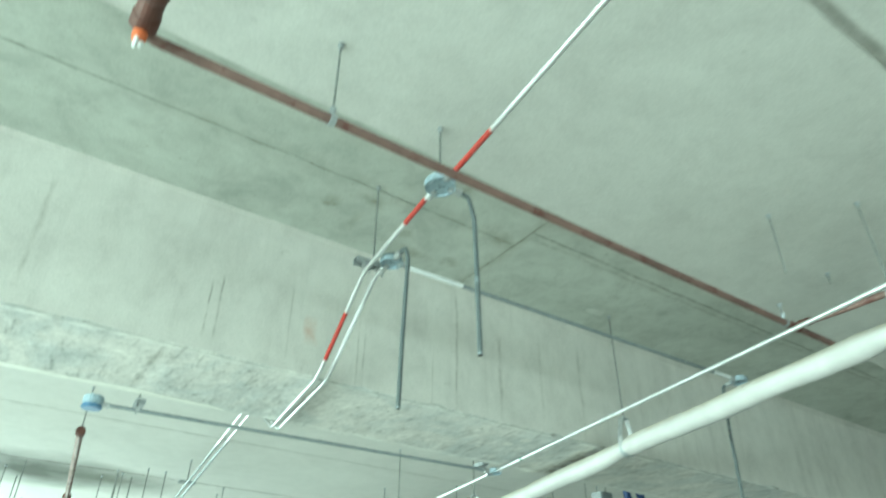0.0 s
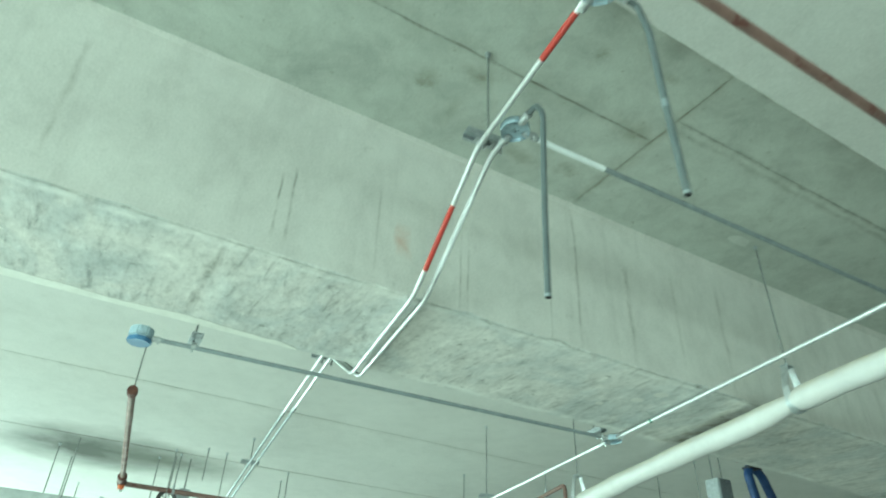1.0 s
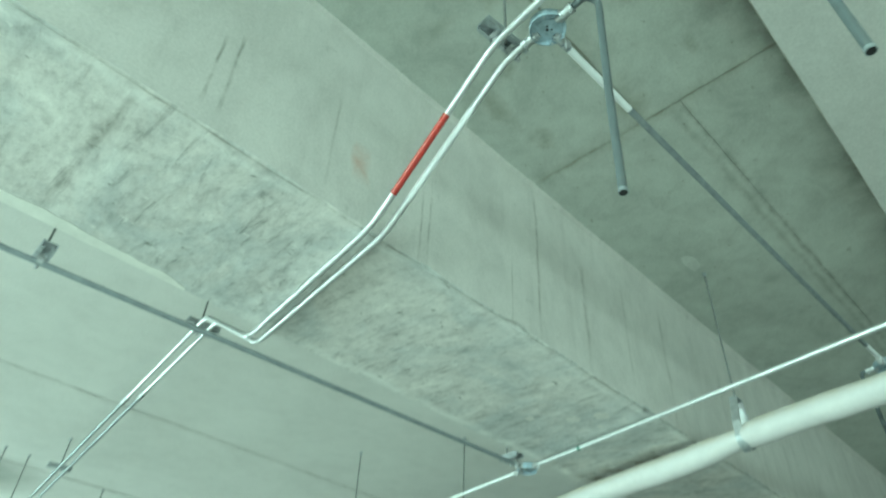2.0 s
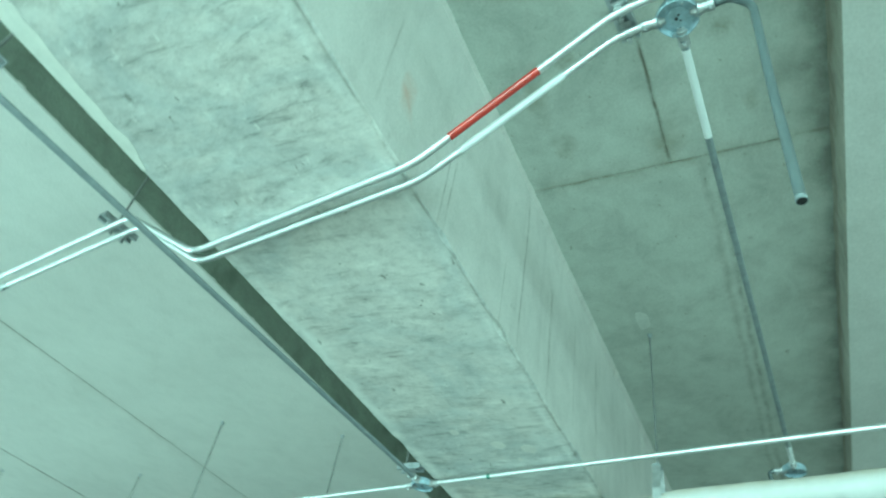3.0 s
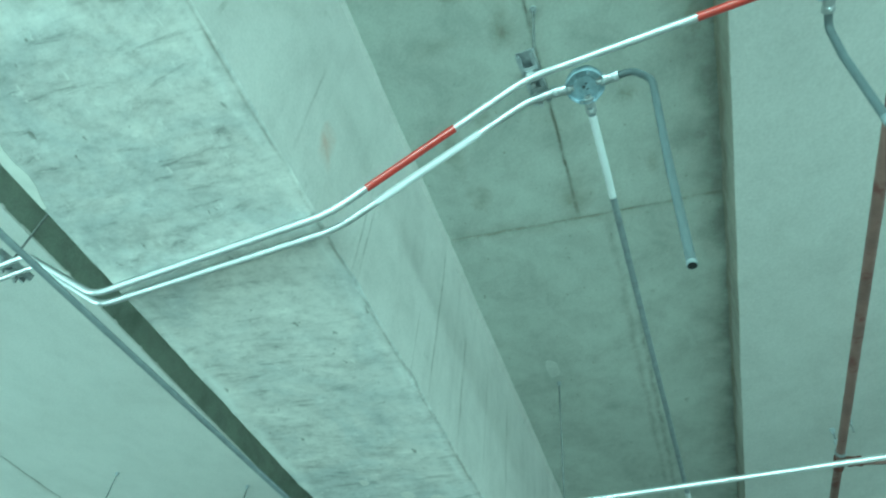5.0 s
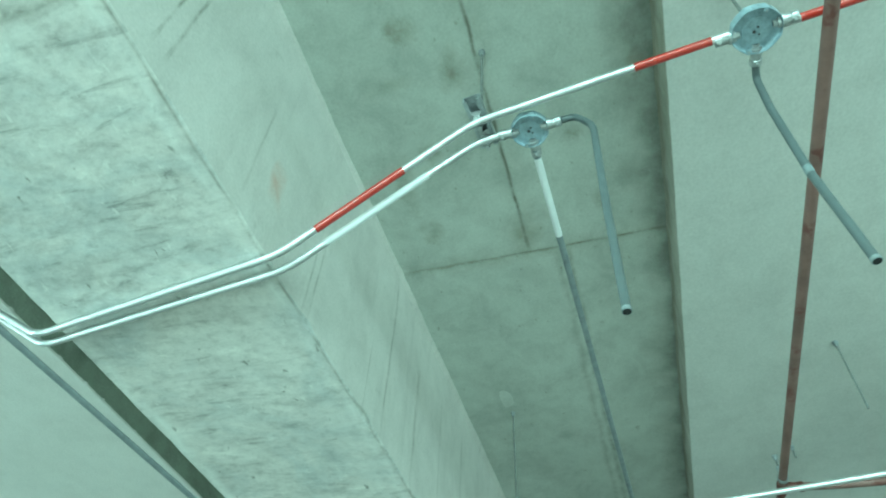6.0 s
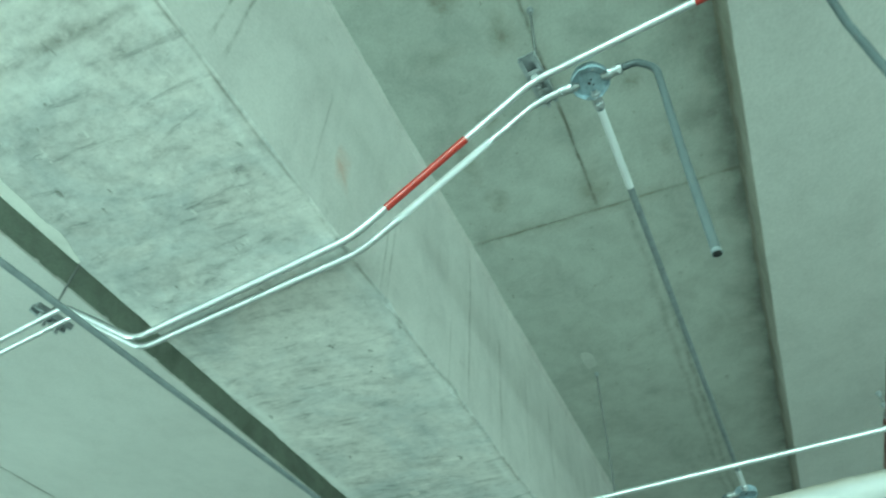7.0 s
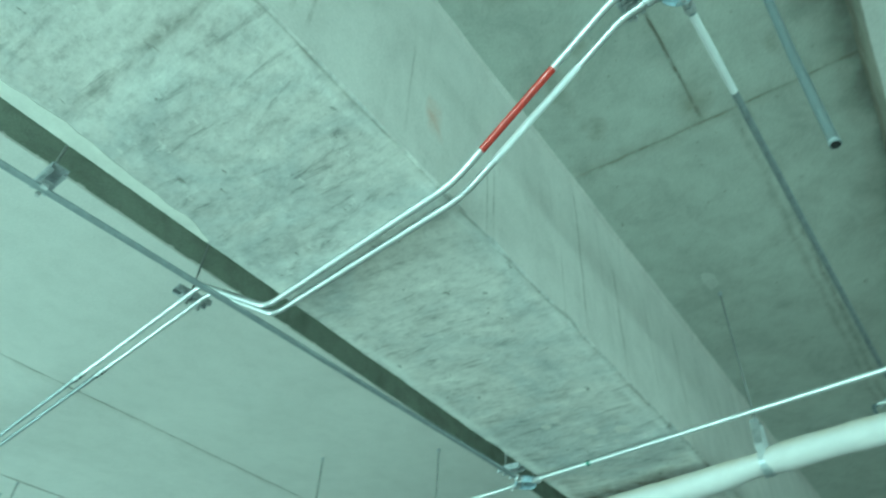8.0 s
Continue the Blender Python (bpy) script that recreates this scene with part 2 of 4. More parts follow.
SOFFIT = soffit_concrete("concrete_beam_soffit", (
    (1, 2.598, 0.006, 0, -3.0, 4.0, SOOT_AND_SHADE, 0.7, 0.0), (0, -0.565, 0.012, 1, 2.60, 3.10, (0.24, 0.235, 0.21), 0.8), (0, -0.570, 0.03, 1, 2.68, 2.90, SOOT_AND_SHADE, 0.55), (0, -0.515, 0.045, 1, 2.75, 3.22, LIME, 1.0), (1, 2.68, 0.05, 0, 0.1, 1.6, LIME, 0.35), (1, 3.180, 0.035, 0, -0.1, 3.0, LIME, 0.9), (1, 2.622, 0.022, 0, -2.0, 3.0, LIME, 0.7, 0.0),
    (1, 3.20, 0.03, 0, -0.2, 2.0, LIME, 0.3), (1, 3.00, 0.010, 0, 0.0, 0.06, SOOT_AND_SHADE, 0.9), (1, 2.90, 0.012, 0, 0.15, 0.21, SOOT_AND_SHADE, 0.8), (0, 1.82, 0.10, 1, 2.64, 3.2, BROWN, 0.9), (0, 1.86, 0.05, 1, 2.8, 3.2, SOOT_AND_SHADE, 0.8)))
FACE = concrete("concrete_beam_face", (0.645, 0.625, 0.59), (0.575, 0.556, 0.527), smear=(2.0, 1, 0.7), blotch=0.26, pits=0.16, streak=0.16, bump=0.12, marks=(
    (0, -0.448, 0.006, 2, 2.90, 3.17, SOOT_AND_SHADE, 0.8), (0, -0.405, 0.007, 2, 2.90, 3.22, SOOT_AND_SHADE, 0.9), (0, -0.10, 0.006, 2, 2.9, 3.25, SOOT_AND_SHADE, 0.4), (0, 0.234, 0.006, 2, 2.84, 3.2, SOOT_AND_SHADE, 0.6),
    (0, 0.265, 0.006, 2, 2.84, 3.2, SOOT_AND_SHADE, 0.5), (0, 0.635, 0.006, 2, 2.84, 3.1, SOOT_AND_SHADE, 0.6), (0, 0.776, 0.010, 2, 2.84, 3.5, SOOT_AND_SHADE, 0.6), (0, 1.05, 0.018, 2, 2.84, 3.33, SOOT_AND_SHADE, 0.55),
    (0, 1.33, 0.014, 2, 2.9, 3.4, SOOT_AND_SHADE, 0.35), (0, 1.62, 0.016, 2, 2.84, 3.4, SOOT_AND_SHADE, 0.35), (0, 0.002, 0.035, 2, 2.98, 3.13, RUST, 0.6), (0, -1.1, 0.014, 2, 2.9, 3.4, SOOT_AND_SHADE, 0.4)))
# Used on the pocket and the slab face in it, darker than elsewhere.
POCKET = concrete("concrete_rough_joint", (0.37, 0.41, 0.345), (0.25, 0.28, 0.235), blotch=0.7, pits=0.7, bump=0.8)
FLOOR = concrete("concrete_floor", (0.45, 0.445, 0.43), (0.38, 0.375, 0.36), blotch=0.5, pits=0.3)
WALL = concrete("concrete_wall", (0.16, 0.157, 0.147), (0.11, 0.108, 0.10), blotch=0.4, pits=0.4)
PLASTER = plain("pale_patch_plaster", (0.79, 0.785, 0.74), 0.9, vary=0.12, bump=0.3)
EMT = plain("galvanised_conduit", (0.76, 0.77, 0.78), 0.36, metal=0.85, vary=0.15, scale=30)
# Darker copy of the conduit steel, its dim reflections put into the colour.
EMT_DIM = plain("dim_reflecting_conduit", (0.34, 0.375, 0.39), 0.5, metal=0.65, vary=0.2, scale=30)
PANEL_PATCH = plain("pale_grey_filler", (0.605, 0.62, 0.578), 0.9, vary=0.2, bump=0.2)
FADED = plain("faint_filler", (0.67, 0.66, 0.62), 0.9, vary=0.15, bump=0.2)
WTAPE = plain("white_marking_tape", (0.76, 0.775, 0.78), 0.40, vary=0.08)
RTAPE = plain("red_marking_tape", (0.40, 0.026, 0.018), 0.30, vary=0.18, scale=40, coat=0.8)
GALV = plain("galvanised_box_steel", (0.385, 0.475, 0.54), 0.42, metal=0.2, vary=0.4, scale=48, bump=0.15)
DIECAST = plain("zinc_fitting", (0.52, 0.535, 0.54), 0.4, metal=0.75, vary=0.2, scale=60)
STRUT = plain("strut_steel", (0.46, 0.49, 0.51), 0.45, metal=0.7, vary=0.3, scale=50)
DARKSTEEL = plain("dark_steel", (0.07, 0.07, 0.07), 0.5, metal=0.5, vary=0.3)
ROD = plain("threaded_rod_steel", (0.24, 0.25, 0.24), 0.6, metal=0.4, vary=0.3, scale=120, bump=0.4)
FLEX = plain("grey_flexible_sheath", (0.105, 0.123, 0.128), 0.38, vary=0.15, scale=25)
REDPIPE = plain("red_primed_pipe", (0.205, 0.125, 0.108), 0.5, vary=0.35, scale=9, bump=0.15, spots=(0.105, 0.034, 0.027))
REDFIT = plain("dark_red_fitting", (0.10, 0.035, 0.025), 0.5, vary=0.4, scale=25, bump=0.2)
ORANGE = plain("orange_plug", (0.62, 0.15, 0.05), 0.55, vary=0.35, scale=40)
JACKET = pipe_jacket("white_pipe_jacket", (0.53, 0.52, 0.515), (0.44, 0.41, 0.34))
CAPRED = plain("sooty_red_box", (0.36, 0.075, 0.03), 0.6, vary=0.4, scale=30)
BLUE = plain("blue_plastic", (0.075, 0.175, 0.33), 0.45, vary=0.2)
GREEN = plain("green_marking_tape", (0.10, 0.22, 0.17), 0.5, vary=0.3)
NAVY = plain("dark_blue_hose", (0.022, 0.06, 0.19), 0.5, vary=0.3)
DUCT = plain("galvanised_duct", (0.52, 0.54, 0.54), 0.42, metal=0.7, vary=0.25, scale=9)
PALETAPE = plain("pale_grey_tape", (0.20, 0.23, 0.24), 0.45, vary=0.2)
# Near-black discs in this colour stand in for shade inside hollow ends.
HOLLOW = plain("dark_inside", (0.015, 0.016, 0.017), 0.8, vary=0.1)


# ---- building helpers ----
def mesh_of(name, bm, mat, smooth=False):
    me = bpy.data.meshes.new(name)
    bmesh.ops.recalc_face_normals(bm, faces=bm.faces)
    bm.to_mesh(me)
    bm.free()
    if smooth:
        for f in me.polygons:
            f.use_smooth = len(f.vertices) <= 4
    me.materials.append(mat)
    return me


def structure(name, bm, mat, label, category, smooth=False):
    return tagged(new(name, mesh_of(name, bm, mat, smooth)), label, category, kind="structure")


def thing(name, label, category, at=(0, 0, 0), group=""):
    ob = new(name)
    ob.empty_display_size = 0.05
    ob.location = at
    return tagged(ob, label, category, group)


def part(name, bm, mat, parent, label="", smooth=False):
    """One mesh under a thing or under a part; its vertices are in the parent's own frame."""
    ob = new(name, mesh_of(name, bm, mat, smooth))
    ob.parent = parent
    return tagged(ob, label)


def box(bm, x0, x1, y0, y1, z0, z1, bevel=0.0):
    r = bmesh.ops.create_cube(bm, size=1.0, matrix=Matrix.LocRotScale(
        ((x0 + x1) / 2, (y0 + y1) / 2, (z0 + z1) / 2), None, (abs(x1 - x0), abs(y1 - y0), abs(z1 - z0))))
    if bevel:
        es = list({e for v in r["verts"] for e in v.link_edges})
        bmesh.ops.bevel(bm, geom=es, offset=bevel, segments=2, affect="EDGES")


def fillet(points, radius, steps=7):
    """A polyline with its corners rounded."""
    pts = [Vector(p) for p in points]
    out = [pts[0]]
    for a, b, c in zip(pts, pts[1:], pts[2:]):
        u, v = (a - b), (c - b)
        ang = u.angle(v)
        if ang > 3.1:
            out.append(b)
            continue
        d = min(radius / math.tan(ang / 2), 0.48 * u.length, 0.48 * v.length)
        p, q = b + u.normalized() * d, b + v.normalized() * d
        for i in range(steps + 1):
            t = i / steps
            out.append((1 - t) ** 2 * p + 2 * t * (1 - t) * b + t * t * q)
    out.append(pts[-1])
    return out


def sweep(bm, pts, radius, seg=12, cap=True):
    """A round tube along points; radius is a number or a function of the index."""
    pts = [Vector(p) for p in pts]
    if cap and not callable(radius):
        # short end rings keep the long sides evenly shaded
        e0, e1 = [min(0.3, 0.0015 / max(1e-6, (p - q).length)) for p, q in ((pts[0], pts[1]), (pts[-1], pts[-2]))]
        pts = [pts[0], pts[0].lerp(pts[1], e0)] + pts[1:-1] + [pts[-1].lerp(pts[-2], e1), pts[-1]]
    t0 = (pts[1] - pts[0]).normalized()
    n = t0.orthogonal().normalized()
    rings = []
    for i, p in enumerate(pts):
        t = (pts[min(i + 1, len(pts) - 1)] - pts[max(i - 1, 0)]).normalized()
        n = (n - t * n.dot(t)).normalized()
        b = t.cross(n)
        r = radius(i) if callable(radius) else radius
        rings.append([bm.verts.new(p + (n * math.cos(a) + b * math.sin(a)) * r)
                      for a in [2 * math.pi * k / seg for k in range(seg)]])
    for r0, r1 in zip(rings, rings[1:]):
        for k in range(seg):
            bm.faces.new((r0[k], r0[(k + 1) % seg], r1[(k + 1) % seg], r1[k]))
    if cap:
        bm.faces.new(rings[0][::-1])
        bm.faces.new(rings[-1])
    return rings


def turned(bm, a, b, profile, seg=16):
    """A solid of revolution from a to b; profile: (fraction along, radius)."""
    a, b = Vector(a), Vector(b)
    sweep(bm, [a.lerp(b, f) for f, _ in profile], lambda i: profile[i][1], seg)


def along(points, s0, s1):
    """The stretch of a polyline between two lengths along it."""
    pts = [Vector(p) for p in points]
    out, d = [], 0.0
    for a, b in zip(pts, pts[1:]):
        l = (b - a).length
        for s in (s0, s1):
            if d <= s <= d + l and l > 0:
                out.append((s, a.lerp(b, (s - d) / l)))
        if s0 < d + l < s1:
            out.append((d + l, b))
        d += l
    out.sort(key=lambda q: q[0])
    return [p for _, p in out]


def prism(bm, centre, radius, sides, z0, z1, turn=0.0, bevel=0.0, sx=1.0):
    cx, cy = centre
    lo = [bm.verts.new((cx + sx * radius * math.cos(turn + 2 * math.pi * k / sides), cy + radius * math.sin(turn + 2 * math.pi * k / sides), z0)) for k in range(sides)]
    hi = [bm.verts.new((v.co.x, v.co.y, z1)) for v in lo]
    fs = [bm.faces.new(lo[::-1]), bm.faces.new(hi)]
    for k in range(sides):
        fs.append(bm.faces.new((lo[k], lo[(k + 1) % sides], hi[(k + 1) % sides], hi[k])))
    if bevel:
        es = list({e for f in fs for e in f.edges})
        bmesh.ops.bevel(bm, geom=es, offset=bevel, segments=2, affect="EDGES")


# ---- structure ----
Z_R, Z_M, Z_L, Z_S = 3.362, 3.532, 3.325, 2.85       # undersides: near slab, panel bay, far slab, beam
Y_R, Y_F, Y_B, Y_D = 1.450, 2.592, 3.206, 3.885      # hidden start of the panels, beam faces, far slab edge
TOP = 4.05
XW, XE, YS, YN = -7.5, 8.0, -8.0, 12.0

b = bmesh.new()
box(b, XW - 0.3, XE + 0.3, YS - 0.3, YN + 0.3, -0.2, 0.0)
structure("floor", b, FLOOR, "bare grey concrete garage floor", "floor")



def stations():
    """Places along x at which a long edge is broken: close together where it is seen, far apart elsewhere."""
    return [XW, -5.0, -3.6] + [-2.8 + 0.02 * k for k in range(326)] + [4.2, 5.6, XE]


def extrude_profiles(bm, rows):
    """Skin between closed profiles of equal length, with the two ends closed; returns the faces strip by strip."""
    loops = [[bm.verts.new(p) for p in r] for r in rows]
    n = len(loops[0])
    strips = [[] for _ in range(n)]
    for a, c in zip(loops, loops[1:]):
        for k in range(n):
            strips[k].append(bm.faces.new((a[k], a[(k + 1) % n], c[(k + 1) % n], c[k])))
    bm.faces.new(loops[0][::-1])
    bm.faces.new(loops[-1])
    return strips


def chip(x, seed, base, amp, chips):
    """Wear of a cast edge: a little everywhere, deep in a few short places."""
    w = base + amp * noise.noise((x * 9.0, seed, 0)) + 0.6 * amp * noise.noise((x * 41.0, seed, 3.0))
    d = noise.noise((x * 5.3, seed, 9.0))
    return max(0.0006, w + chips * max(0.0, d - 0.28))


b = bmesh.new()
box(b, XW, XE, YS, 0.474, Z_R, TOP, 0.004)
box(b, XW, XE, 0.465, 0.54, Z_R + 0.016, TOP)
rows = []
for x in stations():
    y = 1.6425 + 0.018 * x + 0.0022 * noise.noise((x * 3.0, 5.0, 0)) + 0.0012 * noise.noise((x * 23.0, 6.0, 0))
    c0, c1 = chip(x, 21.0, 0.0030, 0.0016, 0.010), chip(x, 27.0, 0.0034, 0.0020, 0.012)
    lip = 0.003 * noise.noise((x * 7.0, 31.0, 0))
    rows.append([(x, 0.506, Z_R + 0.002), (x, y - c0, Z_R + 0.002), (x, y, Z_R + 0.002 + c1), (x, y + lip, 3.50), (x, y + 0.006 + 2 * lip, 3.60), (x, 0.506, 3.60)])
edge_strips = extrude_profiles(b, rows)
for f in b.faces:
    f.material_index = 0
for k in (1, 2, 3):
    for f in edge_strips[k]:
        f.material_index = 1
near_slab = structure("ceiling_near_slab", b, SMOOTH, "smooth pale concrete ceiling slab with a rough formed edge", "ceiling")
near_slab.data.materials.append(SLAB_EDGE)

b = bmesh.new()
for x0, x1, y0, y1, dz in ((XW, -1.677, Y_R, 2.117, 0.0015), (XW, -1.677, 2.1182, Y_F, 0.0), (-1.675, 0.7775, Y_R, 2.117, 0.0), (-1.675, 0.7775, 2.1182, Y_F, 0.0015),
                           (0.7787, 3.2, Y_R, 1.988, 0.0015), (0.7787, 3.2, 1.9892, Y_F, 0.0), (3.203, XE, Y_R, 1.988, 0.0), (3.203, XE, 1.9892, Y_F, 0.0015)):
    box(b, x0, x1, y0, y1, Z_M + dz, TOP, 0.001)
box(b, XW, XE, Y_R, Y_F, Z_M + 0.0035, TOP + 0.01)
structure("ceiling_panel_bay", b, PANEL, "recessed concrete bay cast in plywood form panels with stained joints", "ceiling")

b = bmesh.new()
rows = []
for x in stations():
    near, far = chip(x, 1.0, 0.0046, 0.0044, 0.036), chip(x, 4.0, 0.0040, 0.0034, 0.026)
    fin = max(0.002, 0.011 + 0.010 * min(1.0, max(0.0, (x - 0.4) / 2.0)) + 0.0045 * noise.noise((x * 4.0, 14.0, 0)) + 0.003 * noise.noise((x * 27.0, 15.0, 0)))
    wave = 0.0012 * noise.noise((x * 2.2, 18.0, 0))
    rows.append([(x, Y_F + wave, Z_S + near), (x, Y_F + near * 0.9 + wave, Z_S), (x, Y_B - far, Z_S), (x, Y_B, Z_S + far * 1.2),
                 (x, Y_B, TOP), (x, Y_F + wave, TOP), (x, Y_F + wave, Z_M + 0.02), (x, Y_F - fin + wave, Z_M + 0.006), (x, Y_F - fin * 0.8 + wave, Z_M - 0.001), (x, Y_F + wave, Z_M - fin * 1.5)])
strips = extrude_profiles(b, rows)
for f in b.faces:
    f.material_index = 0
for k in (0, 1, 2):
    for f in strips[k]:
        f.material_index = 1
beam = structure("beam", b, FACE, "deep cast concrete beam with streaked side and smeared underside", "beam")
beam.data.materials.append(SOFFIT)

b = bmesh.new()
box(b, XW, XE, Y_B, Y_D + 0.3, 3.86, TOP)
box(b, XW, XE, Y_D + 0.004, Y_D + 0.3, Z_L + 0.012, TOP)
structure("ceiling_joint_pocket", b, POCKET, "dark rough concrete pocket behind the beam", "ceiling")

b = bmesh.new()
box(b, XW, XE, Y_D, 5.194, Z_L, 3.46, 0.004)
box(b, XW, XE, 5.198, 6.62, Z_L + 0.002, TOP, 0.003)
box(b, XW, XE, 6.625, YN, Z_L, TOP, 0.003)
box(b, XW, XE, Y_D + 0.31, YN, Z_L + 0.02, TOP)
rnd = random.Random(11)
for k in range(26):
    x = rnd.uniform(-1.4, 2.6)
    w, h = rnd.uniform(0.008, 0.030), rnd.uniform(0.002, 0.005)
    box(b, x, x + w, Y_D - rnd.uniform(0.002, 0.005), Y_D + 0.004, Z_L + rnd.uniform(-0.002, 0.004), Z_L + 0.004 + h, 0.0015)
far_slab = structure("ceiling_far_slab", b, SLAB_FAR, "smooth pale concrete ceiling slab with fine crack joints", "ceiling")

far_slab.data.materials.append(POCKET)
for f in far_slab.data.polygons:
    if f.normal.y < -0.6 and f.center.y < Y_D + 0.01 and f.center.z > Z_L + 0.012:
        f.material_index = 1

# added walls that shape the light: open daylight bays assumed to the west, south and north-west, a solid wall to the
# east
b = bmesh.new()
box(b, 1.2, XE, YN, YN + 0.25, 0, TOP)
box(b, XW, 1.2, YN, YN + 0.25, 0, 0.35)
box(b, XW, 1.2, YN, YN + 0.25, 2.95, TOP)
structure("wall_north", b, WALL, "added grey cast concrete wall with an assumed daylight bay", "wall")
b = bmesh.new()
box(b, XE, XE + 0.25, YS, YN, 0, TOP)
structure("wall_east", b, WALL, "added grey cast concrete wall", "wall")
b = bmesh.new()
box(b, XW, XE, YS - 0.25, YS, 0, 1.10)
box(b, XW, XE, YS - 0.25, YS, 2.45, TOP)
box(b, XW, -2.6, YS - 0.25, YS - 0.003, 1.10, 2.45)
box(b, 2.4, XE, YS - 0.25, YS - 0.003, 1.10, 2.45)
structure("wall_south", b, WALL, "added grey cast concrete wall with an assumed daylight bay", "wall")
b = bmesh.new()
box(b, XW - 0.25, XW, YS, YN, 0, 1.10)
box(b, XW - 0.25, XW, YS, YN, 2.45, TOP)
for y in (-7.75, 8.6):
    box(b, XW - 0.25, XW - 0.003, y - 0.25, y + 0.25, 1.10, 2.45)
structure("wall_west", b, WALL, "added concrete parapet with assumed daylight bays", "wall")
b = bmesh.new()
box(b, -60, 60, -60, 60, -0.5, -0.25)
structure("ground", b, FLOOR, "pale ground outside the garage", "ground")


# ---- conduit runs ----
R_EMT = 0.0087


def fitting(parent, a, d, name="connector", r=0.0112, length=0.030):
    """Set-screw connector: locknut, collar and screw, from a in direction d."""
    a, d = Vector(a), Vector(d).normalized()
    bm = bmesh.new()
    turned(bm, a, a + d * length, [(0, r * 1.25), (0.16, r * 1.25), (0.17, r), (0.55, r), (0.58, r * 1.12), (0.97, r * 1.12), (1.0, r * 0.9)])
    c = part(name, bm, DIECAST, parent, "zinc set-screw connector", smooth=False)
    s = d.orthogonal().normalized()
    bm = bmesh.new()
    turned(bm, a + d * length * 0.75, a + d * length * 0.75 - Vector((0, 0, 1)) * (r * 1.12 + 0.006), [(0, 0.0035), (0.8, 0.0035), (1, 0.0028)], 8)
    part("screw", bm, DIECAST, c)
    return c


def conduit(name, label, points, bend, tapes=(), mat=None, joint=None):
    """A steel conduit along points with marking tape between given lengths; past a joint it takes the darker copy."""
    pts = fillet(points, bend)
    o = thing(name, label, "conduit", pts[0])
    base = pts[0]
    total = sum((q - p).length for p, q in zip(pts, pts[1:]))
    for s0, s1, steel in ((0.0, joint or total, mat or EMT), (joint, total, EMT_DIM)):
        if s0 is not None:
            bm = bmesh.new()
            sweep(bm, [p - base for p in along(pts, s0, s1)] if joint else [p - base for p in pts], R_EMT, 14)
            part("tube", bm, steel, o, smooth=True)
    for s0, s1, mat, lab in tapes:
        bm = bmesh.new()
        sweep(bm, [p - base for p in along(pts, s0, s1)], R_EMT + 0.0004, 14)
        part("tape", bm, mat, o, lab, smooth=True)
    return o, pts


def length_at_y(pts, y):
    d = 0.0
    for a, c in zip(pts, pts[1:]):
        if min(a.y, c.y) <= y <= max(a.y, c.y) and a.y != c.y:
            return d + (c - a).length * (y - a.y) / (c.y - a.y)
        d += (c - a).length
    return d


BOX1, BOX2, BOXC, BOXK = Vector((0.041, 1.990, 3.117)), Vector((-0.071, 1.502, 3.118)), Vector((1.514, 3.246, 2.826)), Vector((2.08, 1.930, 3.09))

a_near = [(-0.30, -0.75, 3.118), (-0.069, 1.452, 3.118)]
conduit("conduit", "galvanised steel conduit with red marking tape", a_near, 0.1, [(1.965, 2.18, RTAPE, "red tape band")])
a_pts = [(-0.072, 1.553, 3.118), (-0.007, 2.112, 3.118), (0.037, 2.555, 2.836), (0.134, 3.262, 2.836), (0.153, 3.68, 3.102), (0.442, 5.86, 3.112), (0.69, 7.7, 3.12)]
pa = fillet(a_pts, 0.16)
oa, pa = conduit("conduit", "galvanised steel conduit offset under the beam, with red tape", a_pts, 0.16,
        [(0.035, length_at_y(pa, 1.746), RTAPE, "red tape band"), (length_at_y(pa, 2.277), length_at_y(pa, 2.474), RTAPE, "red tape band")], joint=length_at_y(pa, 4.62))
b_pts = [(0.039, 2.036, 3.117), (0.046, 2.118, 3.117), (0.081, 2.560, 2.834), (0.170, 3.268, 2.834), (0.196, 3.68, 3.102), (0.485, 5.86, 3.112), (0.733, 7.7, 3.12)]
pb = fillet(b_pts, 0.16)
ob, pb = conduit("conduit", "galvanised steel conduit offset under the beam, with white tape", b_pts, 0.16,
        [(length_at_y(pb, 2.235), length_at_y(pb, 2.47), WTAPE, "white tape band")], joint=length_at_y(pb, 4.51))
for run, pts in ((oa, pa), (ob, pb)):
    s0 = length_at_y(pts, 4.59 if run is oa else 4.48)
    bm = bmesh.new()
    q = [p - pts[0] for p in along(pts, s0, s0 + 0.07)]
    turned(bm, q[0], q[-1], [(0, 0.0105), (0.04, 0.0122), (0.45, 0.0122), (0.48, 0.0108), (0.52, 0.0108), (0.55, 0.0122), (0.96, 0.0122), (1, 0.0105)])
    cp = part("coupling", bm, DIECAST, run, "zinc coupling joining two lengths")
    for k in (0.2, 0.8):
        c = q[0].lerp(q[-1], k)
        bm = bmesh.new()
        turned(bm, c, c - Vector((0, 0, 0.019)), [(0, 0.0035), (0.8, 0.0035), (1, 0.0028)], 8)
        part("screw", bm, DARKSTEEL, cp)
conduit("conduit", "galvanised steel conduit from a round box, white tape at its start", [(0.095, 1.989, 3.114), (2.03, 1.931, 3.092)], 0.1,
        [(0.025, 0.272, WTAPE, "white tape band"), (1.79, 1.925, WTAPE, "white tape band")], mat=EMT_DIM)
conduit("conduit", "galvanised steel conduit running alongside the beam", [(-0.615, 3.352, 2.820), (1.464, 3.250, 2.826)], 0.1, mat=EMT_DIM)
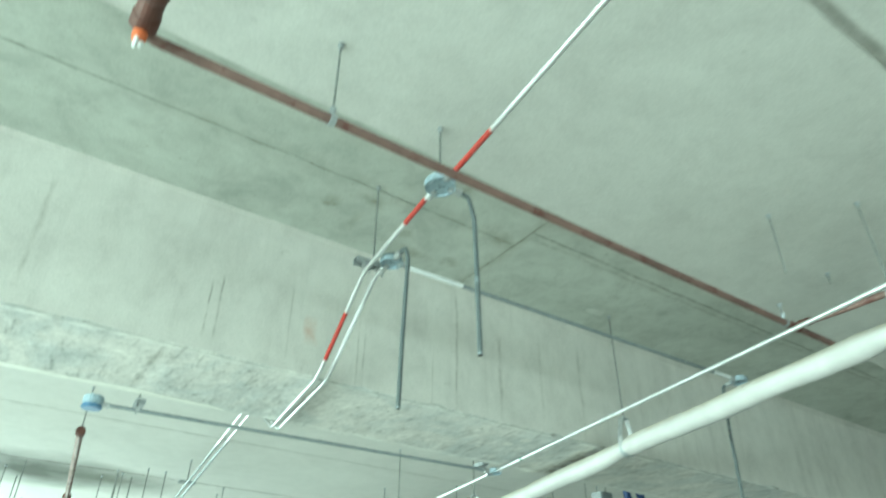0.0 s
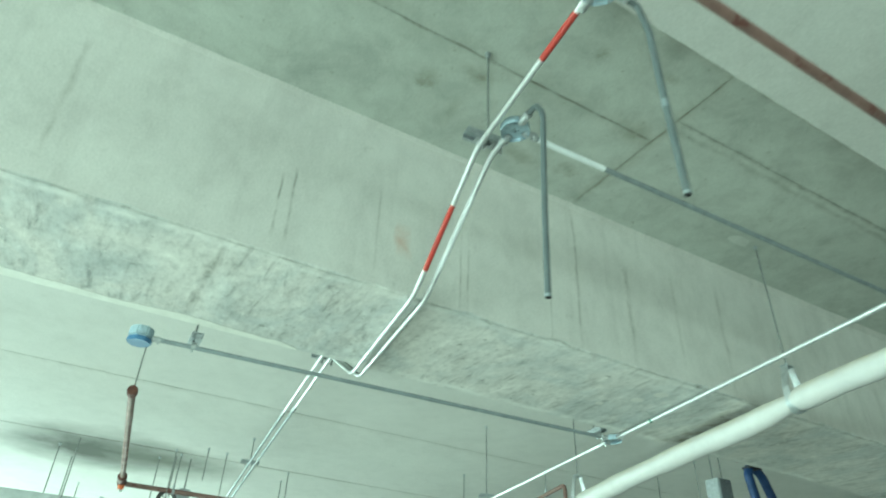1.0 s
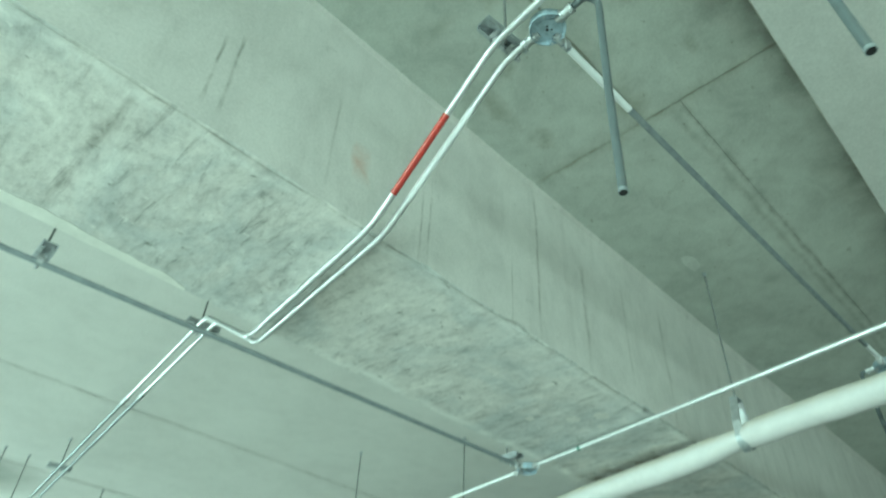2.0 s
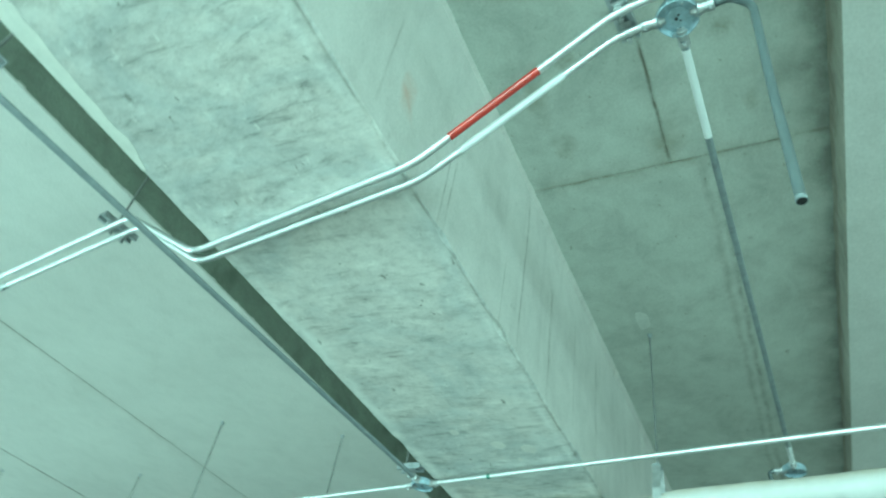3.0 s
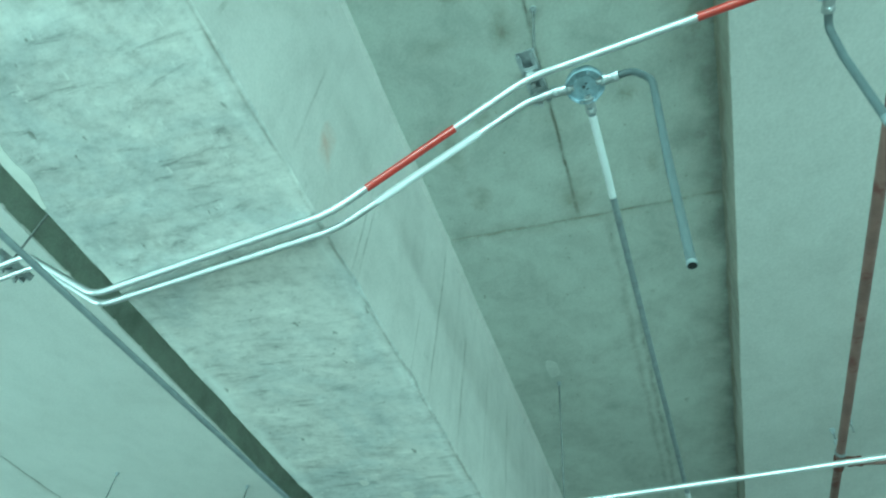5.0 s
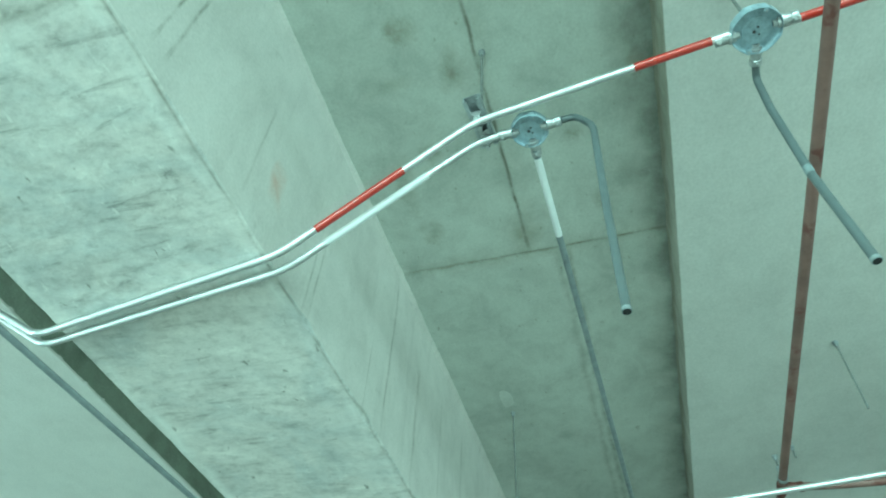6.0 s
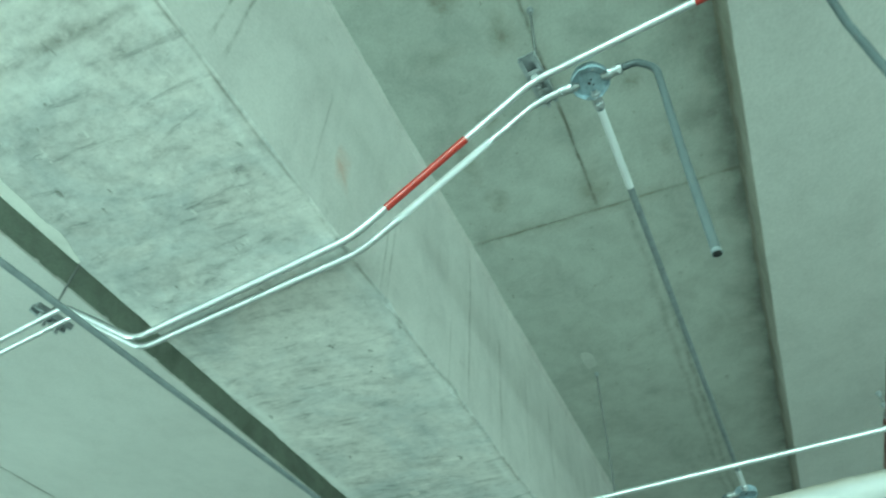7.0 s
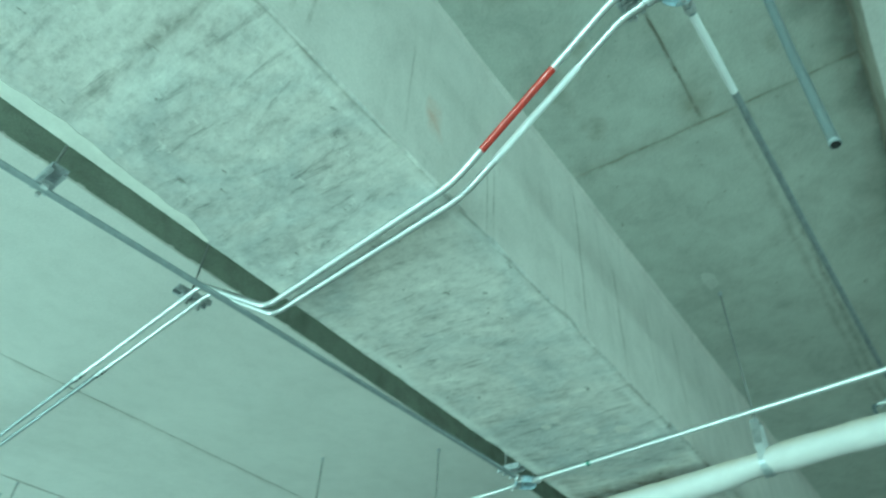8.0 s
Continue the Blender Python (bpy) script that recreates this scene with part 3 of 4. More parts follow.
conduit("conduit", "long straight galvanised steel conduit", [(1.037, 0.05, 2.826), (1.508, 3.195, 2.826)], 0.1, [(2.924, 2.938, GREEN, "small green tape mark")])
conduit("conduit", "long straight galvanised steel conduit beyond a junction box", [(1.520, 3.297, 2.826), (2.16, 7.7, 2.828)], 0.1)


def octagon_box(at, label, outlets, radius=0.043, turn=0.0):
    """Open steel junction box, its mouth downwards: shell, dimpled back, knockouts, lips and connectors with locknuts."""
    o = thing("junction_box", label, "junction box", at, "junction boxes")
    z0, z1, wall, n, back_z = -0.012, 0.015, 0.0014, 32, -0.002

    def ring(bm, r, z):
        pts = []
        for k in range(n):
            a = 2 * math.pi * k / n
            m = (a - turn + math.pi / 8) % (math.pi / 4) - math.pi / 8
            rr = r * (0.50 * math.cos(math.pi / 8) / math.cos(m) + 0.50)
            pts.append(bm.verts.new((rr * math.cos(a), rr * math.sin(a), z)))
        return pts

    bm = bmesh.new()
    loops = [ring(bm, radius - 0.006, z1), ring(bm, radius - 0.0015, z1 - 0.002), ring(bm, radius, z1 - 0.007), ring(bm, radius, z0),
             ring(bm, radius - wall, z0), ring(bm, radius - wall, back_z - 0.003), ring(bm, radius - 0.0035, back_z - 0.001), ring(bm, radius - 0.007, back_z)]
    for a, c in zip(loops, loops[1:]):
        for k in range(n):
            bm.faces.new((a[k], a[(k + 1) % n], c[(k + 1) % n], c[k]))
    bm.faces.new(loops[0])
    bm.faces.new(loops[-1][::-1])
    part("shell", bm, GALV, o)
    bm = bmesh.new()
    prism(bm, (0, 0), radius * 0.62, 8, back_z - 0.0022, back_z + 0.001, turn + 0.39, 0.0009)
    back = part("back_dimple", bm, GALV, o, "raised plate pressed in the back")
    for x, y, r in ((0.06, 0.08, 0.0036), (-0.12, -0.06, 0.0026), (0.20, -0.10, 0.0022)):
        bm = bmesh.new()
        prism(bm, (x * radius, y * radius), r, 10, back_z - 0.0028, back_z - 0.0018)
        part("hole", bm, DARKSTEEL, back, "dark screw hole")
    for s in (-1, 1):
        a = turn + 0.39 + (0 if s > 0 else math.pi)
        x, y = (radius - 0.007) * math.cos(a), (radius - 0.007) * math.sin(a)
        bm = bmesh.new()
        prism(bm, (x, y), 0.0058, 10, z0 - 0.0012, z0 + 0.002, 0, 0.0006)
        ear = part("ear", bm, GALV, o, "screw ear at the rim")
        bm = bmesh.new()
        prism(bm, (x, y), 0.0024, 8, z0 - 0.0022, z0 - 0.001)
        part("screw", bm, DIECAST, ear)
    for k in range(8):
        a = turn + k * math.pi / 4
        v = Vector((math.cos(a), math.sin(a), 0))
        if all(v.x * d[0] + v.y * d[1] < 0.9 for d in outlets):
            bm = bmesh.new()
            turned(bm, v * radius * 0.94, v * radius * 0.972, [(0, 0.0098), (1, 0.0090)], 12)
            part("knockout", bm, GALV, o)
    for d in outlets:
        v = Vector(d).normalized()
        c = fitting(o, v * radius * 0.955, d, length=0.032)
        bm = bmesh.new()
        turned(bm, v * (radius * 0.93 - 0.015), v * (radius * 0.93), [(0, 0.0082), (0.50, 0.0082), (0.52, 0.0128), (0.8, 0.0128), (1, 0.0118)], 12)
        part("locknut", bm, DIECAST, c, "bright locknut inside the box")
        bm = bmesh.new()
        turned(bm, v * (radius * 0.93 - 0.0156), v * (radius * 0.93 - 0.0148), [(0, 0.0052), (1, 0.0052)], 12)
        part("bore", bm, HOLLOW, c, "dark disc as the shaded throat")
    return o


octagon_box(BOX1, "open round blue-grey steel junction box with three connectors", [(0.0, 1, 0), (1, -0.03, 0), (-0.05, -1, 0)])
octagon_box(BOX2, "open round blue-grey steel junction box on the red-taped conduit", [(0.1, 1, 0), (-0.1, -1, 0), (1, 0, 0)], 0.051)
octagon_box(BOXC, "round blue-grey steel junction box where two conduits meet", [(0.11, 1, 0), (-0.11, -1, 0), (-1, 0.03, 0)])
octagon_box((1.931, 6.127, 2.827), "small blue-grey steel junction box on the far conduit", [(0.14, 1, 0), (-0.14, -1, 0)], 0.040)
octagon_box(BOXK, "round blue-grey steel junction box above the white pipe", [(-1, 0.03, 0), (0, 1, 0)])

# octagonal box at the end of the run beside the beam
o = thing("junction_box", "octagonal steel box with a blue cover hung beside the beam", "junction box", (-0.668, 3.354, 2.815), "junction boxes")
bm = bmesh.new()
prism(bm, (0, 0), 0.045, 8, -0.006, 0.034, math.pi / 8, 0.005)
part("body", bm, GALV, o)
bm = bmesh.new()
prism(bm, (0, 0), 0.047, 8, -0.024, -0.007, math.pi / 8, 0.006)
part("cover", bm, BLUE, o, "blue plastic cover")
fitting(o, (0.040, 0, 0.005), (1, -0.03, 0))


# ---- flexible tails ----
def flex_tail(label, pts, bands=()):
    o = thing("flexible_conduit", label, "flexible conduit", pts[0], "flexible tails")
    base = Vector(pts[0])
    p = [q - base for q in fillet(pts, 0.09, 8)]
    bm = bmesh.new()
    rings = sweep(bm, p, 0.0080, 14, cap=False)
    bm.faces.new(rings[0][::-1])
    part("sheath", bm, FLEX, o, smooth=True)
    end, d = p[-1], (p[-1] - p[-2]).normalized()
    bm = bmesh.new()
    turned(bm, end - d * 0.005, end + d * 0.003, [(0, 0.0081), (0.1, 0.0086), (0.95, 0.0086), (1, 0.0078)])
    part("ferrule", bm, EMT_DIM, o, "bright metal ferrule")
    bm = bmesh.new()
    turned(bm, end + d * 0.0025, end + d * 0.0036, [(0, 0.0070), (1, 0.0069)])
    part("opening", bm, HOLLOW, o, "dark disc as the shaded open end")
    for s in bands:
        bm = bmesh.new()
        sweep(bm, along(p, s, s + 0.022), 0.0086, 14)
        part("tape", bm, PALETAPE, o, "pale tape band", smooth=True)


flex_tail("grey flexible conduit tail hanging from a box, open at the end",
          [(0.038, 1.925, 3.117), (0.037, 1.886, 3.122), (0.031, 1.852, 3.06), (0.025, 1.862, 2.75), (0.022, 1.866, 2.503)])
flex_tail("grey flexible conduit tail with pale tape, hanging from a box",
          [(0.008, 1.502, 3.118), (0.042, 1.501, 3.116), (0.062, 1.499, 3.03), (0.066, 1.498, 2.80), (0.060, 1.486, 2.558)], [0.33])
flex_tail("grey flexible conduit tail behind the white pipe, with pale tape",
          [(2.080, 1.985, 3.090), (2.075, 2.022, 3.085), (2.035, 2.005, 2.97), (2.000, 1.995, 2.80), (1.960, 1.980, 2.42)], [0.27])


# ---- rods and brackets ----
def threaded_rod(x, y, z0, z1, label="thin threaded rod hanging from a ceiling anchor", group="hanger rods"):
    o = thing("threaded_rod", label, "threaded rod", (x, y, z1), group)
    bm = bmesh.new()
    sweep(bm, [(0, 0, 0), (0, 0, (z0 - z1) * 0.5), (0, 0, z0 - z1)], 0.0038, 8)
    part("rod", bm, ROD, o)
    bm = bmesh.new()
    turned(bm, (0, 0, 0), (0, 0, -0.018), [(0, 0.010), (0.35, 0.010), (0.4, 0.007), (1, 0.0065)], 10)
    part("anchor", bm, STRUT, o, "small steel ceiling anchor")
    return o


def strut_bracket(at, angle, length, clamps, label):
    """A short channel hung on a rod, with a strap clamp round each conduit below it."""
    o = thing("strut_bracket", label, "bracket", at, "conduit brackets")
    o.rotation_euler = (0, 0, angle)
    bm = bmesh.new()
    h = length / 2
    box(bm, -h, h, -0.0205, 0.0205, 0.019, 0.022)
    for s in (-1, 1):
        box(bm, -h, h, s * 0.0205, s * 0.0180, 0.0, 0.019)
        box(bm, -h, h, s * 0.0180, s * 0.0105, 0.0, 0.0025)
    part("channel", bm, STRUT, o, "steel channel, open side down")
    bm = bmesh.new()
    turned(bm, (0.006, 0, 0.021), (0.006, 0, 0.031), [(0, 0.0095), (0.8, 0.0095), (1, 0.008)], 6)
    part("nut", bm, DIECAST, o)
    for x in clamps:
        bm = bmesh.new()
        box(bm, x - 0.019, x + 0.019, -0.0125, 0.0125, -0.0030, -0.0005, 0.0008)
        part("clamp_plate", bm, DIECAST, o, "bright plate under the channel")
    for x in clamps:
        bm = bmesh.new()
        ring = [(x + 0.0125 * math.cos(a), 0, -0.0115 + 0.0125 * math.sin(a)) for a in [math.pi * (0.5 + 2 * k / 14) for k in range(15)]]
        for p, q in zip(ring, ring[1:]):
            p, q = Vector(p), Vector(q)
            c = Vector((x, 0, -0.0115))
            vs = []
            for w in (-0.008, 0.008):
                for pt in (p, q):
                    for k in (1.0, 0.86):
                        vs.append(bm.verts.new((c.x + (pt.x - c.x) * k, w, c.z + (pt.z - c.z) * k)))
            for idx in ((0, 2, 6, 4), (1, 5, 7, 3), (0, 4, 5, 1), (2, 3, 7, 6), (0, 1, 3, 2), (4, 6, 7, 5)):
                bm.faces.new([vs[i] for i in idx])
        cl = part("clamp", bm, DIECAST, o, "bright conduit clamp")
        bm = bmesh.new()
        turned(bm, (x + 0.013, 0, -0.004), (x + 0.013, 0, -0.030), [(0, 0.003), (0.6, 0.003), (0.62, 0.0055), (1, 0.005)], 8)
        part("bolt", bm, DIECAST, cl)
    return o


strut_bracket((0.010, 2.098, 3.1355), -0.10, 0.13, (-0.016, 0.038), "short dark steel channel clamping two conduits under a rod")
threaded_rod(0.022, 2.099, 3.139, Z_M)
strut_bracket((0.200, 3.806, 3.1225), -0.12, 0.13, (-0.024, 0.022), "short dark steel channel clamping two conduits beyond the beam")
threaded_rod(0.190, 3.806, 3.125, 3.86)
strut_bracket((0.465, 5.90, 3.138), -0.12, 0.13, (-0.024, 0.024), "short dark steel channel clamping two conduits near a slab crack")
threaded_rod(0.465, 5.90, 3.141, Z_L)
strut_bracket((-0.481, 3.336, 2.8365), 1.52, 0.10, (0.010,), "short steel channel clamping one conduit beside the beam")
threaded_rod(-0.481, 3.362, 2.84, 3.86)
strut_bracket((1.43, 3.262, 2.8435), 1.52, 0.10, (-0.010,), "short steel channel clamping one conduit beside a junction box")
threaded_rod(1.43, 3.285, 2.846, 3.86)
strut_bracket((1.717, 4.66, 2.8465), -0.12, 0.09, (0.0,), "short steel channel clamping one conduit under the far slab")
threaded_rod(1.717, 4.66, 2.85, Z_L)
threaded_rod(1.295, 1.166, 3.09, Z_R)
threaded_rod(1.928, 1.283, 3.31, Z_R)
threaded_rod(-0.070, 1.505, 3.137, Z_R)
for x, y, z0 in ((-0.77, 6.95, 2.93), (-0.03, 6.85, 2.95), (0.04, 6.55, 2.95), (0.246, 6.36, 3.08), (1.04, 6.95, 2.95), (2.05, 6.95, 2.95),
                 (3.25, 4.6, 2.95), (3.45, 4.4, 2.95), (0.9, 8.0, 2.9), (-0.5, 8.2, 2.9)):
    threaded_rod(x, y, z0, Z_L, "thin threaded rod hanging free from the slab", "free rods")


# ---- white insulated pipe with clevis hangers ----
def pipe_at(y):
    lean = 0.125 if y < 2.4 else 0.162
    return Vector((1.690 + lean * (y - 2.4), y, 2.785 - 0.028 * (y - 2.4)))


HANGERS = (0.92, 2.38, 4.03, 5.78, 7.4)
o = thing("insulated_pipe", "white jacketed insulated pipe pinched at its hangers", "pipe", pipe_at(0.0))
base = pipe_at(0.0)
ys = [-0.6 + 0.03 * k for k in range(290)]


def jacket_radius(i):
    y = ys[i]
    pinch = max(math.exp(-((y - h - 0.015) / (0.10 if y > h else 0.04)) ** 2) for h in HANGERS)
    return 0.0490 - 0.012 * pinch + 0.0058 * noise.noise((y * 3.1, 0, 0)) + 0.0030 * noise.noise((y * 9, 4, 0))


bm = bmesh.new()
sweep(bm, [pipe_at(y) - base + Vector((0.010 * noise.noise((y * 2.3, 7, 0)), 0, 0.013 * noise.noise((y * 2.1, 2, 0)))) for y in ys], jacket_radius, 28)
part("jacket", bm, JACKET, o, "white wrapped pipe jacket", smooth=True)
for y in (1.62, 3.2, 4.9):
    bm = bmesh.new()
    sweep(bm, [pipe_at(y + d) - base for d in (-0.02, 0.0, 0.02)], 0.0510, 28)
    part("seam_tape", bm, JACKET, o, smooth=True)


def clevis(y, ztop):
    c = pipe_at(y)
    h = thing("pipe_hanger", "steel clevis hanger holding the white pipe on a rod", "pipe hanger", c, "pipe hangers")
    bm = bmesh.new()
    for k in range(20):
        a0, a1 = [math.pi * (1.0 + j / 20) for j in (k, k + 1)]
        vs = [bm.verts.new((r * math.cos(a), w, r * math.sin(a))) for a in (a0, a1) for r in (0.0440, 0.0475) for w in (-0.016, 0.016)]
        for idx in ((0, 1, 5, 4), (2, 6, 7, 3), (0, 4, 6, 2), (1, 3, 7, 5)):
            bm.faces.new([vs[i] for i in idx])
    part("cradle", bm, STRUT, h, "steel band under the pipe")
    for s in (-1, 1):
        bm = bmesh.new()
        p = [Vector((s * 0.0458, 0, -0.002)), Vector((s * 0.045, 0, 0.055)), Vector((s * 0.022, 0, 0.150))]
        for q, r in zip(p, p[1:]):
            vs = [bm.verts.new((pt.x + dx, w, pt.z)) for pt in (q, r) for dx in (-0.0018, 0.0018) for w in (-0.015, 0.015)]
            for idx in ((0, 1, 5, 4), (2, 6, 7, 3), (0, 4, 6, 2), (1, 3, 7, 5), (0, 2, 3, 1), (4, 5, 7, 6)):
                bm.faces.new([vs[i] for i in idx])
        part("strap", bm, DIECAST, h, "flat steel strap")
    bm = bmesh.new()
    box(bm, -0.026, 0.026, -0.015, 0.015, 0.148, 0.154, 0.001)
    part("yoke", bm, STRUT, h)
    bm = bmesh.new()
    prism(bm, (0, 0), 0.010, 6, 0.154, 0.164)
    part("nut", bm, DIECAST, h)
    threaded_rod(c.x, c.y, c.z + 0.155, ztop, "threaded rod carrying a pipe hanger")


for y, z in zip(HANGERS, (Z_R, Z_M, Z_L, Z_L, Z_L)):
    clevis(y, z)


# ---- red sprinkler pipes ----
def red_pipe(label, pts, r=0.0212, bend=0.05, rings=(), plug=None):
    o = thing("sprinkler_pipe", label, "sprinkler pipe", pts[0], "sprinkler pipes")
    base = Vector(pts[0])
    p = [q - base for q in fillet(pts, bend)]
    bm = bmesh.new()
    sweep(bm, p, r, 20)
    part("tube", bm, REDPIPE, o, smooth=True)
    for a, d, l, k in rings:
        a, d, w = Vector(a) - base, Vector(d).normalized(), r * k
        bm = bmesh.new()
        turned(bm, a, a + d * l, [(0, w * 1.1), (0.04, w * 1.32), (0.28, w * 1.32), (0.34, w * 1.18), (0.68, w * 1.18), (0.72, w * 1.32), (0.96, w * 1.32), (1, w * 1.1)], 20)
        part("coupling", bm, REDFIT, o, "dark red threaded fitting")
    if plug:
        a = Vector(plug) - base
        bm = bmesh.new()
        turned(bm, a + Vector((0, 0, -0.012)), a + Vector((0, 0, -r - 0.040)), [(0, r * 1.25), (0.8, r * 1.2), (1, r * 0.9)], 14)
        cap = part("plug", bm, ORANGE, o, "bright orange plug")
        for k in range(3):
            c = a + Vector((r * 0.55 * math.cos(2.1 * k), r * 0.55 * math.sin(2.1 * k), -r - 0.036))
            bm = bmesh.new()
            turned(bm, c, c + Vector((0, 0, -0.022)), [(0, r * 0.42), (0.7, r * 0.40), (1, r * 0.2)], 10)
            part("tip", bm, WTAPE, cap, "white plastic tip")
    return o


def pipe_ring(x, y, z, ztop, r=0.0212):
    h = thing("pipe_ring_hanger", "small steel ring hanger round the red pipe", "pipe hanger", (x, y, z), "ring hangers")
    bm = bmesh.new()
    loop = [Vector((0, (r + 0.004) * math.cos(a), (r + 0.004) * math.sin(a))) for a in [2 * math.pi * k / 20 for k in range(21)]]
    for p, q in zip(loop, loop[1:]):
        vs = [bm.verts.new((w, pt.y * k, pt.z * k)) for pt in (p, q) for k in (1.0, 0.9) for w in (-0.009, 0.009)]
        for idx in ((0, 1, 5, 4), (2, 6, 7, 3), (0, 4, 6, 2), (1, 3, 7, 5)):
            bm.faces.new([vs[i] for i in idx])
    part("ring", bm, STRUT, h)
    bm = bmesh.new()
    turned(bm, (0, 0, r + 0.002), (0, 0, r + 0.032), [(0, 0.006), (0.3, 0.008), (0.8, 0.010), (1, 0.008)], 8)
    part("swivel_nut", bm, STRUT, h)
    threaded_rod(x, y, z + r + 0.02, ztop, "threaded rod carrying a ring hanger")




def near_pipe(x):
    return Vector((x, 1.3827 + 0.0159 * x, 3.0661 + 0.0132 * x))


red_pipe("dull red sprinkler pipe under the near slab", [(-1.02, 0.33, 3.053), near_pipe(-1.02), near_pipe(2.06)], r=0.0140,
         rings=[(near_pipe(1.705), (1, 0.016, 0.013), 0.075, 1.0), ((-1.02, 1.19, 3.053), (0, 1, 0), 0.15, 1.75)], plug=(-1.02, 1.335, 3.053))
red_pipe("dull red sprinkler branch teed off under the near slab", [(1.738, 1.395, 3.089), (1.750, 1.20, 3.085), (1.770, 0.25, 3.075)], r=0.0140,
         rings=[((1.739, 1.386, 3.089), (0.06, -1, 0), 0.05, 1.0)])
pipe_ring(*near_pipe(-0.515), Z_R, 0.0140)
pipe_ring(*near_pipe(1.668), near_pipe(1.668).z + 0.09, 0.0140)
red_pipe("dull red sprinkler branch with an arm under the far slab", [(-0.55, 4.57, 3.03), (-0.28, 6.64, 3.03), (3.4, 6.66, 3.03)], r=0.0185,
         rings=[((-0.552, 4.55, 3.03), (0.13, 1, 0), 0.05, 1.1), ((-0.312, 6.40, 3.03), (0.13, 1, 0), 0.24, 1.35)], plug=(-0.285, 6.58, 3.03))
pipe_ring(0.10, 6.642, 3.03, Z_L, 0.0185)
pipe_ring(1.00, 6.647, 3.03, Z_L, 0.0185)
threaded_rod(-0.543, 4.62, 3.045, Z_L, "threaded rod carrying the end of a red pipe")
pipe_ring(2.741, 5.33, 3.15, Z_L, 0.0155)
red_pipe("dull red sprinkler drop far under the slab", [(3.40, 8.2, 3.15), (2.665, 5.0, 3.15), (2.665, 5.0, 2.55)], r=0.0155)

# ---- large duct and small fittings beyond the beam ----
o = thing("duct", "rectangular galvanised duct hung under the far slab", "duct", (-1.1, 7.0, 2.76))
bm = bmesh.new()
box(bm, -1.6, 0.75, -0.25, 0.25, -0.15, 0.15, 0.01)
part("casing", bm, DUCT, o)
for x in (-0.9, 0.0, 0.72):
    bm = bmesh.new()
    box(bm, x - 0.015, x + 0.015, -0.275, 0.275, -0.175, 0.175, 0.003)
    part("flange", bm, STRUT, o)
for x in (-0.5, 0.45):
    for y in (-0.29, 0.29):
        bm = bmesh.new()
        sweep(bm, [(x, y, -0.19), (x, y, Z_L - 2.76)], 0.0045, 8)
        part("hanger_rod", bm, ROD, o)
    bm = bmesh.new()
    box(bm, x - 0.02, x + 0.02, -0.31, 0.31, -0.195, -0.176, 0.002)
    part("hanger_bar", bm, STRUT, o)

# pale patches on the beam's underside
def patch(name, label, outline, z, depth, mat, group=""):
    o = thing(name, label, "patch", (outline[0][0], outline[0][1], z), group)
    bm = bmesh.new()
    c = Vector((outline[0][0], outline[0][1], 0))
    lo = [bm.verts.new((x - c.x, y - c.y, -depth)) for x, y in outline]
    hi = [bm.verts.new((x - c.x, y - c.y, 0.003)) for x, y in outline]
    bm.faces.new(lo)
    bm.faces.new(hi[::-1])
    for k in range(len(lo)):
        m = (k + 1) % len(lo)
        bm.faces.new((lo[k], lo[m], hi[m], hi[k]))
    part("skim", bm, mat, o)


rnd = random.Random(5)
edge = []
for k in range(70):
    x = -2.2 + k * 0.03
    w = (0.045 + 0.035 * noise.noise((x * 4.0, 1.3, 0)) + 0.012 * noise.noise((x * 17.0, 3.0, 0))) * (0.2 + 0.8 * min(1.0, max(0.0, (-0.15 - x) / 0.12)) ** 0.5)
    edge.append((x, Y_B - 0.004 - max(0.006, w)))
patch("plaster_skim", "pale uneven plaster skim along the beam's lower edge", [(-2.2, Y_B - 0.003)] + edge + [(-0.13, Y_B - 0.003)], Z_S, 0.0012, PLASTER)
for x, y, r in ((1.18, 2.965, 0.017), (1.287, 2.843, 0.024), (1.33, 2.745, 0.026), (1.40, 2.80, 0.010)):
    n = 30
    ragged = [r * (1 + 0.30 * noise.noise((3 * math.cos(2 * math.pi * k / n), 3 * math.sin(2 * math.pi * k / n), x * 7)) + 0.08 * rnd.uniform(-1, 1)) for k in range(n)]
    patch("plaster_spot", "round pale filler spot on the concrete", [(x + 1.15 * q * math.cos(2 * math.pi * k / n), y + q * math.sin(2 * math.pi * k / n)) for k, q in enumerate(ragged)],
          Z_S, 0.0006, FADED, "filler spots")
patch("plaster_spot", "pale filler spot beside a rod on the panel bay", [(1.585 + 0.06 * (1 + 0.15 * math.sin(3 * a)) * math.cos(a), 2.385 + 0.032 * (1 + 0.2 * math.cos(2 * a)) * math.sin(a)) for a in [2 * math.pi * k / 12 for k in range(12)]], Z_M, 0.0006, PANEL_PATCH, "filler spots")

# orange ceiling box and blue hoses far under the slab
o = thing("ceiling_box", "round sooty red-orange box fixed under the far slab", "ceiling box", (3.5, 4.02, Z_L))
bm = bmesh.new()
turned(bm, (0, 0, 0), (0, 0, -0.075), [(0, 0.085), (0.25, 0.085), (0.3, 0.062), (0.9, 0.058), (1.0, 0.045)], 20)
part("shell", bm, CAPRED, o)
o = thing("hose_pair", "two dark blue hoses drooping from a strap under the slab", "hose", (3.53, 3.97, 3.12))
